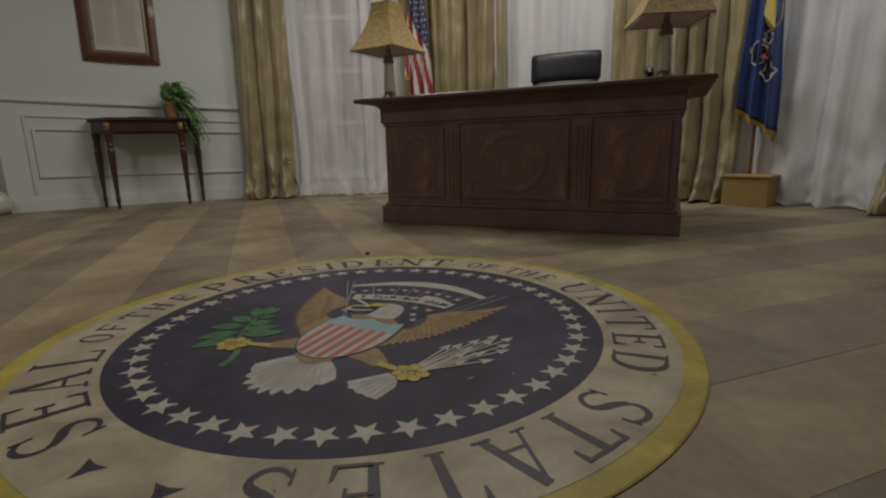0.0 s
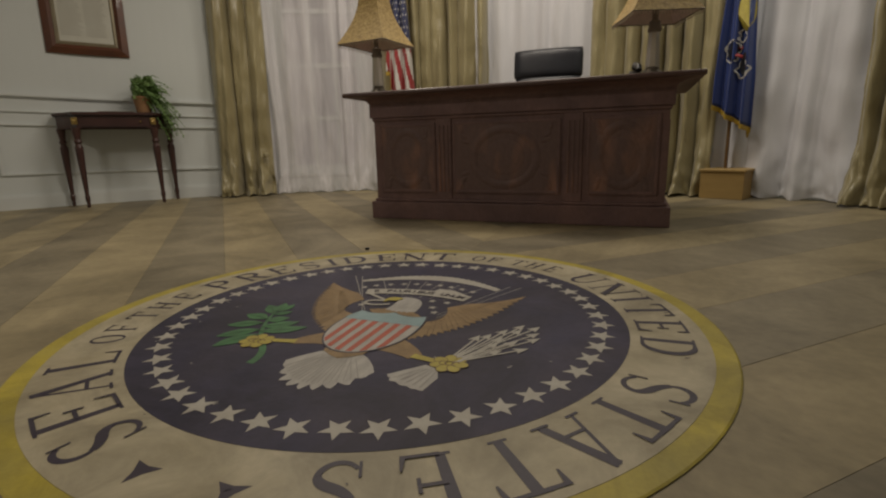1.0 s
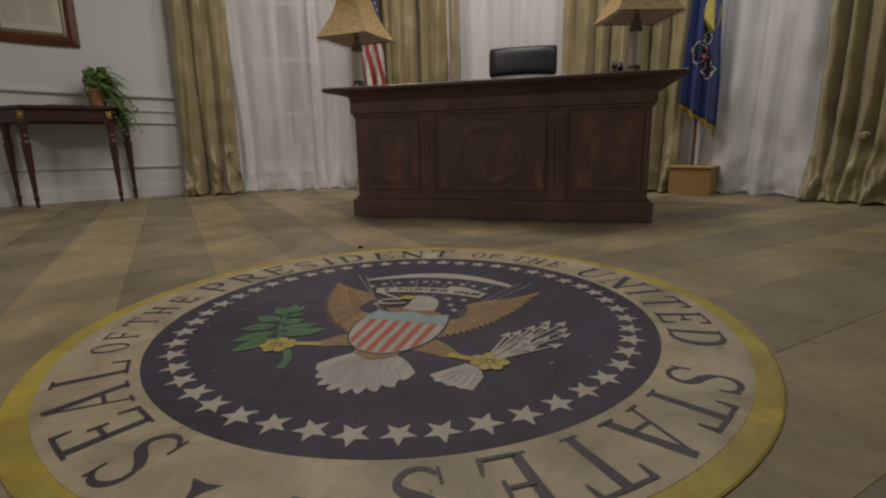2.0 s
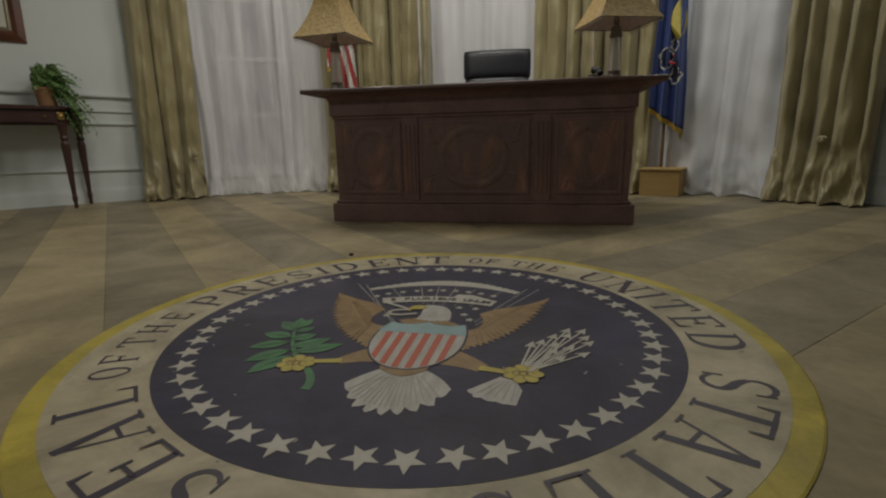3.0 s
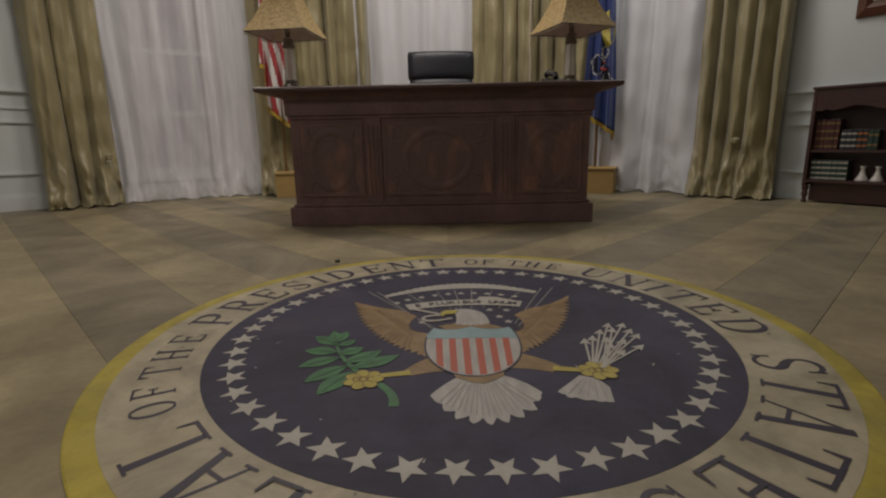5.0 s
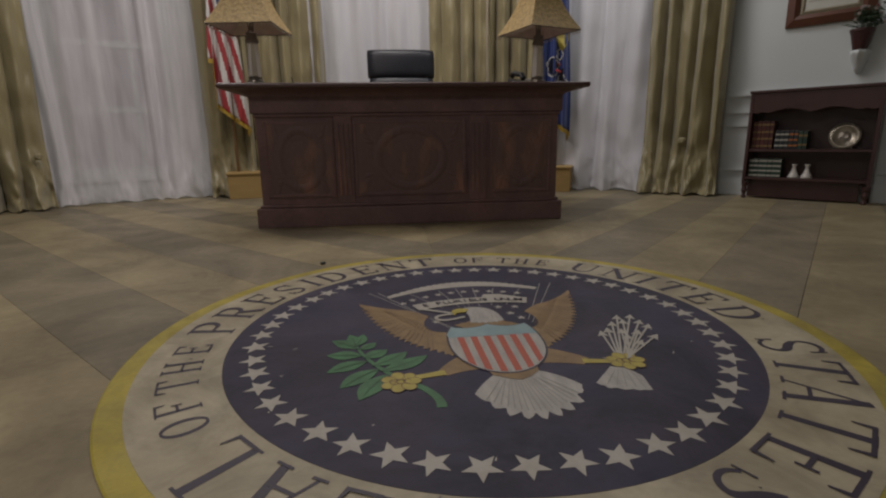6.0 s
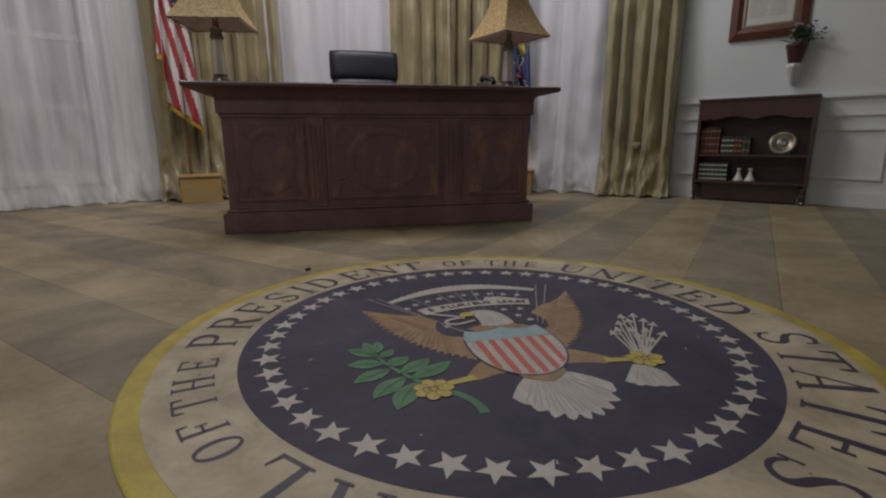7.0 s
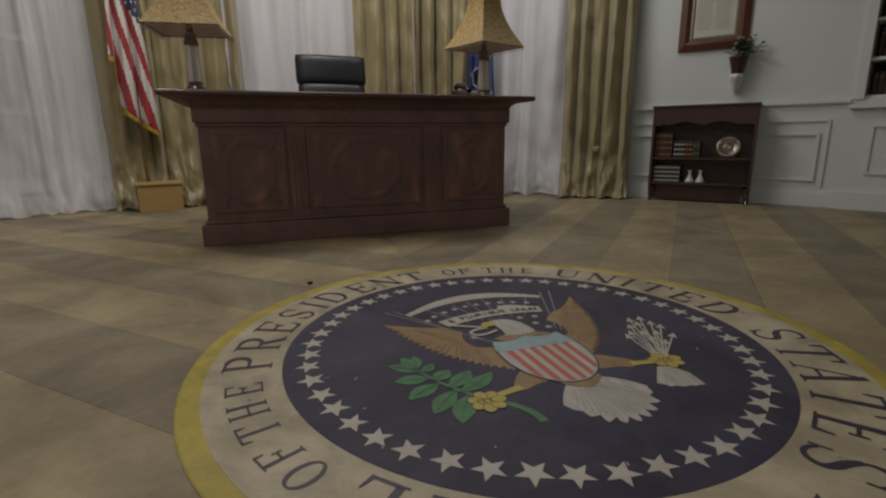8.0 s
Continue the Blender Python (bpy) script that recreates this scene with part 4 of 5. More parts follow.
def table_lamp(m):
    t = thing("table_lamp", m, "glass column table lamp with a square bell shade in mottled gold", "table lamp", "lamps on the desk")
    part("foot", turned(((0.056, 0), (0.056, 0.010), (0.046, 0.016), (0.044, 0.028), (0.036, 0.034), (0.038, 0.044), (0.030, 0.05)), 28), PEWTER, t, "ringed antique silver foot", smooth=False)
    part("column", turned(((0.038, 0.05), (0.036, 0.09), (0.029, 0.22), (0.031, 0.225)), 8), GLASS, t, "faceted clear glass column")
    part("cap", turned(((0.030, 0.225), (0.036, 0.235), (0.030, 0.25), (0.027, 0.268), (0.031, 0.275), (0.016, 0.288)), 20), BRONZE, t, "dark bronze cap")
    part("socket", turned(((0.015, 0.288), (0.017, 0.34), (0.012, 0.36)), 14), BRONZE, t)
    h0, high, half0, half1 = 0.297, 0.285, 0.172, 0.066
    bm = bmesh.new()
    rows = []
    for j in range(11):
        u = j / 10
        half = half1 + (half0 - half1) * (1 - u) ** 1.75
        z = h0 + high * u
        row = []
        for i in range(4):
            a, b = [(-1, -1), (1, -1), (1, 1), (-1, 1)][i], [(1, -1), (1, 1), (-1, 1), (-1, -1)][i]
            for s in range(6):
                f = s / 6
                dip = 1 - 0.035 * math.sin(math.pi * f)
                row.append(bm.verts.new(((a[0] + (b[0] - a[0]) * f) * half * dip, (a[1] + (b[1] - a[1]) * f) * half * dip, z)))
        rows.append(row)
    for p, q in zip(rows, rows[1:]):
        for i in range(24):
            bm.faces.new((p[i], p[(i + 1) % 24], q[(i + 1) % 24], q[i]))
    sh = part("shade", bm, SHADE, t, "mottled gold fabric shade")
    sol = sh.modifiers.new("thickness", "SOLIDIFY")
    sol.thickness, sol.offset = 0.003, 1
    bm = bmesh.new()
    rows = []
    for j in range(11):
        u = j / 10
        half = half1 + (half0 - half1) * (1 - u) ** 1.75 - 0.0045
        rows.append([bm.verts.new((x * half * 0.965, y * half * 0.965, h0 + 0.002 + high * u * 0.99)) for x, y in ((-1, -1), (1, -1), (1, 1), (-1, 1))])
    for p, q in zip(rows, rows[1:]):
        for i in range(4):
            bm.faces.new((p[i], p[(i + 1) % 4], q[(i + 1) % 4], q[i]))
    part("lining", bm, LINING, sh)
    bm = bmesh.new()
    for i in range(4):
        a, b = [(-1, -1), (1, -1), (1, 1), (-1, 1)][i], [(1, -1), (1, 1), (-1, 1), (-1, -1)][i]
        for s in range(22):
            f = (s + 0.5) / 22
            dip = 1 - 0.035 * math.sin(math.pi * f)
            x, y = (a[0] + (b[0] - a[0]) * f) * half0 * dip, (a[1] + (b[1] - a[1]) * f) * half0 * dip
            bmesh.ops.create_icosphere(bm, subdivisions=1, radius=1, matrix=Matrix.Translation((x, y, h0 - 0.010 - 0.004 * (s % 2))) @ Matrix.Diagonal((0.0028, 0.0028, 0.008, 1)))
    part("bead_fringe", bm, BEADS, sh, "hanging glass bead fringe")
    bm = bmesh.new()
    for i in range(4):
        a, b = [(-1, -1), (1, -1), (1, 1), (-1, 1)][i], [(1, -1), (1, 1), (-1, 1), (-1, -1)][i]
        tube([((a[0] + (b[0] - a[0]) * s / 6) * half0 * (1 - 0.035 * math.sin(math.pi * s / 6)), (a[1] + (b[1] - a[1]) * s / 6) * half0 * (1 - 0.035 * math.sin(math.pi * s / 6)), h0) for s in range(7)], 0.0028, 6, bm)
    part("lower_braid", bm, BRONZE, sh)
    bm = bmesh.new()
    for x, y in ((1, 0), (0, 1)):
        tube([(-0.064 * x, -0.064 * y, h0 + high - 0.004), (0.064 * x, 0.064 * y, h0 + high - 0.004)], 0.0025, 6, bm)
    part("shade_spider", bm, BRONZE, sh)
    part("lamp_rod", turned(((0.004, 0.35), (0.004, h0 + high + 0.02), (0.01, h0 + high + 0.035), (0.003, h0 + high + 0.05)), 10), BRONZE, t)
    return t


first = table_lamp(pose(-0.860, 0.097, 0.793, 0, 0, -7))
copy_thing(first, pose(0.769, 0.142, 0.793, 0, 0, 19.5))


# telephone and pen on the desk
def telephone():
    t = thing("telephone", pose(0.745, 0.31, 0.793, 0, 0, 8), "black desk telephone with a handset", "telephone")
    bm = box(-0.085, 0.085, -0.10, 0.10, 0.0, 0.05, 0.008)
    for v in bm.verts:
        if v.co.z > 0.02:
            v.co.z += 0.022 * (v.co.y / 0.1)
    part("phone_body", bm, BLACK, t)
    part("handset", tube([(-0.055, -0.09, 0.05), (-0.055, -0.07, 0.072), (-0.055, 0.06, 0.098), (-0.055, 0.09, 0.085)], 0.017, 10), BLACK, t)
    for r in range(4):
        for c in range(3):
            part("key", box(0.0 + 0.024 * c, 0.016 + 0.024 * c, -0.07 + 0.028 * r, -0.052 + 0.028 * r, 0.03 + 0.006 * r, 0.046 + 0.006 * r, 0.002), STAR, t)


telephone()
pen = thing("pen_stand", pose(-0.70, 0.42, 0.793), "small desk pen standing in a dark holder", "pen stand")
part("holder", box(-0.035, 0.035, -0.025, 0.025, 0, 0.014, 0.004), BLACK, pen)
part("pen", tube([(0.0, 0, 0.012), (-0.022, 0.0, 0.085)], 0.0035, 8, taper=0.6), BLACK, pen)


# ---------------------------------------------------------------- console table and what stands on it
def fluted_leg(high, r):
    return turned(((r * 0.42, 0), (r * 0.5, 0.02), (r * 0.42, 0.035), (r * 0.62, 0.075), (r * 0.62, 0.095), (r * 0.5, 0.105), (r * 0.98, high * 0.70), (r * 1.0, high * 0.76),
                   (r * 0.66, high * 0.80), (r * 1.02, high * 0.83), (r * 0.72, high * 0.86), (r * 1.15, high * 0.99), (r * 1.15, high)), 14)


TABLE, TABLE_HIGH = facing(-52.4, R - 0.05), 0.812


def console_table():
    t = thing("console_table", TABLE, "dark mahogany console table with turned legs and brass plates", "console table")
    back, front, deep, high = 0.445, 0.285, 0.32, TABLE_HIGH

    def outline(grow):
        return [(-back - grow, 0.0), (-back - grow, -0.08)] + [(-front - grow * 0.7 - (back - front) * (1 - f) ** 1.4, -0.08 - (deep - 0.08 + grow) * f ** 0.8) for f in (0.35, 0.7, 1.0)] + \
               [(front + grow * 0.7 + (back - front) * (1 - f) ** 1.4, -0.08 - (deep - 0.08 + grow) * f ** 0.8) for f in (1.0, 0.7, 0.35)] + [(back + grow, -0.08), (back + grow, 0.0)]
    bm = flat(outline(0.018), high, 0.024)
    part("top", bm, FURNITURE, t)
    part("top_leaf", flat(outline(0.012), high - 0.025, 0.004), BLACK, t)
    part("apron", flat(outline(-0.006), high - 0.029, 0.105), FURNITURE, t)
    for x, y in ((-back + 0.025, -0.03), (-front - 0.005, -deep + 0.02), (front + 0.005, -deep + 0.02), (back - 0.025, -0.03)):
        part("leg", fluted_leg(high - 0.132, 0.031), FURNITURE, t, m=pose(x, y, 0))
        if y < -0.1:
            plate = part("brass_plate", box(x - 0.022, x + 0.022, -deep - 0.008, -deep + 0.004, high - 0.105, high - 0.045, 0.003), BRASS, t, "square brass plate")
            part("rosette", turned(((0.014, 0), (0.012, 0.004), (0.004, 0.007)), 12, m=Matrix.Translation((x, -deep - 0.008, high - 0.075)) @ Matrix.Rotation(math.pi / 2, 4, "X")), BRASS, plate)
    part("drawer_knob", turned(((0.004, 0), (0.009, 0.012), (0.006, 0.018)), 12, m=Matrix.Translation((0.19, -deep + 0.004, high - 0.08)) @ Matrix.Rotation(math.pi / 2, 4, "X")), BRASS, t)
    part("drawer_line", box(-0.24, 0.24, -deep - 0.003, -deep + 0.004, high - 0.125, high - 0.122), BLACK, t)


console_table()
book_cover = material("brown_book_cover", (0.07, 0.035, 0.025), 0.5, scale=20)
for x, y, wide, turn in ((-0.05, -0.17, 0.15, 6), (0.10, -0.15, 0.13, -12)):
    b = thing("book", TABLE @ pose(x, y, TABLE_HIGH, 0, 0, turn), "closed brown book lying flat on the console table", "book", "books on the console table")
    part("cover", box(-wide / 2, wide / 2, -0.085, 0.085, 0, 0.012, 0.002), book_cover, b)
    part("pages", box(-wide / 2 + 0.004, wide / 2 + 0.002, -0.082, 0.082, 0.003, 0.009), PAPER, b)

TERRACOTTA = material("wicker_pot", (0.33, 0.18, 0.085), 0.7, second=(0.24, 0.125, 0.055), scale=30, stretch=(1, 1, 3), bump=0.4, bump_scale=60, fine=0.2)
LEAF = material("fern_green", (0.105, 0.205, 0.058), 0.55, second=(0.21, 0.33, 0.11), scale=14, fine=0.15)
LEAF_DARK = material("dark_leaf_green", (0.025, 0.05, 0.022), 0.5, second=(0.04, 0.07, 0.03), scale=14, fine=0.15)
SOIL = material("potting_soil", (0.03, 0.02, 0.015), 0.9, bump=0.5)


def leaflet(bm, p, d, up, length, width):
    side = d.cross(up).normalized() * width
    a, b, c, e = p, p + d * length * 0.45 + side - up * length * 0.05, p + d * length - up * length * 0.15, p + d * length * 0.45 - side - up * length * 0.05
    m = p + d * length * 0.5 + up * width * 0.35
    vs = [bm.verts.new(v) for v in (a, b, c, e, m)]
    for i, j in ((0, 1), (1, 2), (2, 3), (3, 0)):
        bm.faces.new((vs[i], vs[j], vs[4]))


def potted_fern():
    t = thing("potted_fern", TABLE @ pose(0.235, -0.15, TABLE_HIGH) @ Matrix.Scale(1.16, 4), "leafy green fern in a brown wicker pot, trailing over the table", "potted plant")
    part("pot", turned(((0.050, 0), (0.056, 0.05), (0.066, 0.11), (0.071, 0.115), (0.071, 0.13), (0.062, 0.13), (0.058, 0.11)), 24), TERRACOTTA, t, "tapered brown wicker pot")
    part("soil", turned(((0.058, 0.108), (0.058, 0.115)), 20), SOIL, t)
    rnd = random.Random(5)
    bm, stems = bmesh.new(), bmesh.new()
    for k in range(230):
        a = rnd.uniform(0, 6.283)
        out = rnd.uniform(0.03, 0.13)
        rise = rnd.uniform(0.04, 0.17)
        drop = rnd.uniform(0.0, 0.1)
        if k < 46:        # trailing fronds on one side
            a, out, rise, drop = rnd.uniform(-1.0, 0.25), rnd.uniform(0.11, 0.18), rnd.uniform(0.03, 0.10), rnd.uniform(0.14, 0.36)
        p0 = Vector((rnd.uniform(-0.03, 0.045), rnd.uniform(-0.03, 0.03), 0.115))
        p1 = p0 + Vector((0.5 * out * math.cos(a), 0.5 * out * math.sin(a), rise * 1.3))
        p2 = p0 + Vector((out * math.cos(a) + 0.055, out * math.sin(a) * 0.8, rise - drop))
        n = 9 + int(26 * drop)
        pts = [(1 - s) ** 2 * p0 + 2 * s * (1 - s) * p1 + s * s * p2 for s in (i / n for i in range(n + 1))]
        for q in pts:
            if q.y > 0.135:
                q.y = 0.135
        tube(pts, 0.0012, 4, stems)
        for i in range(2, n + 1):
            d = (pts[i] - pts[i - 1]).normalized()
            side = d.cross(Vector((0, 0, 1)))
            side = side.normalized() if side.length > 0.01 else Vector((1, 0, 0))
            up = side.cross(d).normalized()
            for s in (-1, 1):
                dd = (d * rnd.uniform(0.3, 0.8) + side * s + up * rnd.uniform(-0.3, 0.3)).normalized()
                leaflet(bm, pts[i], dd, up, rnd.uniform(0.018, 0.032), rnd.uniform(0.005, 0.009))
    tagged(part("foliage", bm, LEAF, t, "small green fern leaflets"), kind="stuff")
    part("stems", stems, LEAF, t)


potted_fern()


# ---------------------------------------------------------------- framed documents
def picture(m, wide, high, lines, label):
    p = thing("framed_document", m, label, "framed picture", "framed documents")
    w, h = wide / 2, high

    def border(inner, outer, y0, y1, mat, name, lab=""):
        bm = bmesh.new()
        # mitred members with a sloping face
        loops = []
        for g, y in ((outer, 0.0), (outer, y0), (inner + (outer - inner) * 0.35, y1), (inner, y1 * 0.55), (inner, 0.0)):
            loops.append([bm.verts.new(v) for v in ((-w + g, y, g), (w - g, y, g), (w - g, y, h - g), (-w + g, y, h - g))])
        for a, b in zip(loops, loops[1:] + loops[:1]):
            for i in range(4):
                bm.faces.new((a[i], a[(i + 1) % 4], b[(i + 1) % 4], b[i]))
        return part(name, bm, mat, p, lab)
    border(0.078, 0.0, -0.02, -0.038, FRAME_WOOD, "frame", "wide red-brown wooden frame")
    border(0.108, 0.078, -0.012, -0.018, FILLET, "fillet", "dull gold inner fillet")
    sheet = part("document", box(-w + 0.1, w - 0.1, -0.008, -0.003, 0.1, h - 0.1), PAPER, p, "aged cream paper with faint writing")
    rnd = random.Random(int(wide * 1000))
    bm = bmesh.new()
    for col in range(2):
        for k in range(lines):
            z = h - 0.15 - k * (h - 0.30) / lines
            x0 = -w + 0.125 + col * (wide - 0.25) / 2
            x1 = x0 + (wide - 0.25) / 2 * rnd.uniform(0.72, 0.93)
            box(x0, x1, -0.0095, -0.0085, z - 0.0045, z, bm=bm)
    tagged(part("writing", bm, INK, sheet), kind="stuff")


picture(facing(-54.0, R - 0.004, 1.326) @ pose(0, 0, 0, 0, 0.8, 0), 0.613, 0.86, 34, "document in a wide red-brown wooden frame on the wall")
picture(facing(51.35, R - 0.004, 1.245), 0.514, 0.76, 26, "document in a wide red-brown wooden frame above the bookcase")


# ---------------------------------------------------------------- bookcase and its contents
CASE = facing(51.5, R - 0.236)


def bookcase():
    c = thing("bookcase", CASE, "low open mahogany bookcase with a scalloped rail and turned feet", "bookcase")
    w, d, h = 0.384, 0.20, 0.800
    for s in (-1, 1):
        part("side", box(min(s * w, s * (w - 0.022)), max(s * w, s * (w - 0.022)), 0.0, d, 0.12, h - 0.02, 0.002), FURNITURE, c)
        part("foot", turned(((0.012, 0), (0.018, 0.01), (0.012, 0.03), (0.021, 0.06), (0.016, 0.085), (0.022, 0.1), (0.022, 0.122)), 14), FURNITURE, c, m=pose(s * (w - 0.02), 0.02, 0))
        part("back_foot", box(s * (w - 0.02) - 0.015, s * (w - 0.02) + 0.015, d - 0.035, d - 0.005, 0, 0.121), FURNITURE, c)
    part("top", box(-w - 0.008, w + 0.008, -0.008, d, h - 0.02, h, 0.004), FURNITURE, c)
    part("back_panel", box(-w + 0.02, w - 0.02, d - 0.008, d, 0.12, h - 0.021), FURNITURE, c)
    part("shelf", box(-w + 0.021, w - 0.021, 0.012, d - 0.009, 0.354, 0.372, 0.002), FURNITURE, c)
    part("shelf", box(-w + 0.021, w - 0.021, 0.003, d - 0.009, 0.145, 0.163, 0.002), FURNITURE, c)
    part("kick_board", box(-w + 0.06, w - 0.06, 0.05, 0.062, 0.012, 0.146), FURNITURE, c)
    # upper rail with a scalloped lower edge
    n = 40
    pts = [(-w + 0.021, h - 0.021), (w - 0.021, h - 0.021)]
    for i in range(n + 1):
        x = (w - 0.021) * (1 - 2 * i / n)
        pts.append((x, 0.635 + 0.028 * abs(math.sin(x * math.pi / 0.262)) - (0.02 if abs(x) > w - 0.06 else 0)))
    bm = bmesh.new()
    f0, f1 = [bm.verts.new((x, 0.004, z)) for x, z in pts], [bm.verts.new((x, 0.018, z)) for x, z in pts]
    caps = [bm.faces.new(f0), bm.faces.new(f1)]
    for i in range(len(pts)):
        j = (i + 1) % len(pts)
        bm.faces.new((f0[i], f0[j], f1[j], f1[i]))
    bmesh.ops.triangulate(bm, faces=caps)
    part("scalloped_rail", bm, FURNITURE, c)


bookcase()
SPINE_RED = material("red_book_spine", (0.085, 0.022, 0.02), 0.5, scale=30, object_random=0.25)
SPINE_DARK = material("dark_book_spine", (0.025, 0.028, 0.035), 0.5, scale=30, object_random=0.25)
SPINE_GREEN = material("green_book_spine", (0.022, 0.05, 0.038), 0.5, scale=30, object_random=0.25)
SPINE_BROWN = material("brown_book_spine", (0.055, 0.030, 0.022), 0.55, scale=30, object_random=0.4)
BAND_GOLD = material("gilt_band", (0.26, 0.17, 0.07), 0.5, metal=0.2, scale=40)
BAND_PALE = material("pale_label_band", (0.45, 0.44, 0.38), 0.6, scale=40)
BAND_ORANGE = material("orange_label_band", (0.42, 0.15, 0.04), 0.6, scale=40)


def make_book(m, thick, deep, high, spine, band, levels, label, group):
    b = thing("book", m, label, "book", group)
    part("cover", box(0, thick, 0, deep, 0, high, 0.003), spine, b)
    part("pages", box(0.003, thick - 0.003, 0.004, deep + 0.001, 0.004, high + 0.0005), PAPER, b)
    for z in levels:
        part("spine_band", box(0.0005, thick - 0.0005, -0.0012, 0.004, high * z - 0.006, high * z + 0.006), band, b)
    return b


def row_of_books(base, x0, count, thick, deep, high, spine, band, levels, label, group):
    first_book = make_book(base @ pose(x0, 0, 0), thick, deep, high, spine, band, levels, label, group)
    for k in range(1, count):
        copy_thing(first_book, base @ pose(x0 + k * (thick + 0.0012), 0.003 * ((k * 7) % 3), 0))


UPPER, LOWER = CASE @ pose(0.018, 0.05, 0.372), CASE @ pose(0.018, 0.04, 0.163)
row_of_books(UPPER, -0.375, 5, 0.026, 0.12, 0.205, SPINE_RED, BAND_GOLD, (0.12, 0.38, 0.62, 0.88), "red book with gilt bands in the bookcase", "red books in the bookcase")
row_of_books(UPPER, -0.225, 3, 0.027, 0.12, 0.135, SPINE_DARK, BAND_PALE, (0.2, 0.5, 0.8), "dark blue book with pale bands in the bookcase", "dark books in the bookcase")
row_of_books(UPPER, -0.138, 2, 0.027, 0.12, 0.135, SPINE_DARK, BAND_ORANGE, (0.2, 0.5, 0.8), "dark book with orange bands in the bookcase", "dark books in the bookcase")
row_of_books(UPPER, -0.080, 2, 0.026, 0.12, 0.13, SPINE_GREEN, BAND_GOLD, (0.25, 0.75), "green book with gilt bands in the bookcase", "dark books in the bookcase")
row_of_books(LOWER, -0.372, 7, 0.029, 0.12, 0.135, SPINE_GREEN, BAND_PALE, (0.1, 0.36, 0.63, 0.9), "green book with pale bands in the bookcase", "green books in the bookcase")

PLATE = material("silver_plate", (0.42, 0.38, 0.30), 0.3, metal=0.6, second=(0.22, 0.19, 0.15), scale=18)
CHINA = material("white_china", (0.74, 0.72, 0.68), 0.3, second=(0.5, 0.47, 0.42), scale=25)
pl = thing("display_plate", CASE @ pose(0.195, 0.10, 0.372, -14), "round silver plate standing on the bookcase shelf", "decorative plate")
tilt = Matrix.Translation((0, 0, 0.092)) @ Matrix.Rotation(math.pi / 2, 4, "X")
part("plate", turned(((0.055, -0.004), (0.092, 0.010), (0.0925, 0.013), (0.062, 0.003), (0.058, -0.0005), (0.02, 0.0)), 40, m=tilt), PLATE, pl, smooth=True)
part("relief", turned(((0.036, 0.0), (0.036, 0.003), (0.018, 0.007), (0.004, 0.008)), 9, m=tilt), PEWTER, pl, "raised centre motif")
part("plate_stand", tube([(-0.05, -0.03, 0.002), (-0.05, 0.01, 0.012), (0.0, 0.04, 0.004), (0.05, 0.01, 0.012), (0.05, -0.03, 0.002)], 0.004), BRONZE, pl)
for x in (-0.085, -0.005):
    v = thing("china_vase", LOWER @ pose(x, 0.04, 0), "small white bell-shaped china vase in the bookcase", "vase", "white china vases")
    part("vase_body", turned(((0.036, 0), (0.038, 0.008), (0.030, 0.022), (0.018, 0.048), (0.011, 0.075), (0.013, 0.088), (0.019, 0.1), (0.015, 0.1), (0.008, 0.08)), 22), CHINA, v, smooth=True)


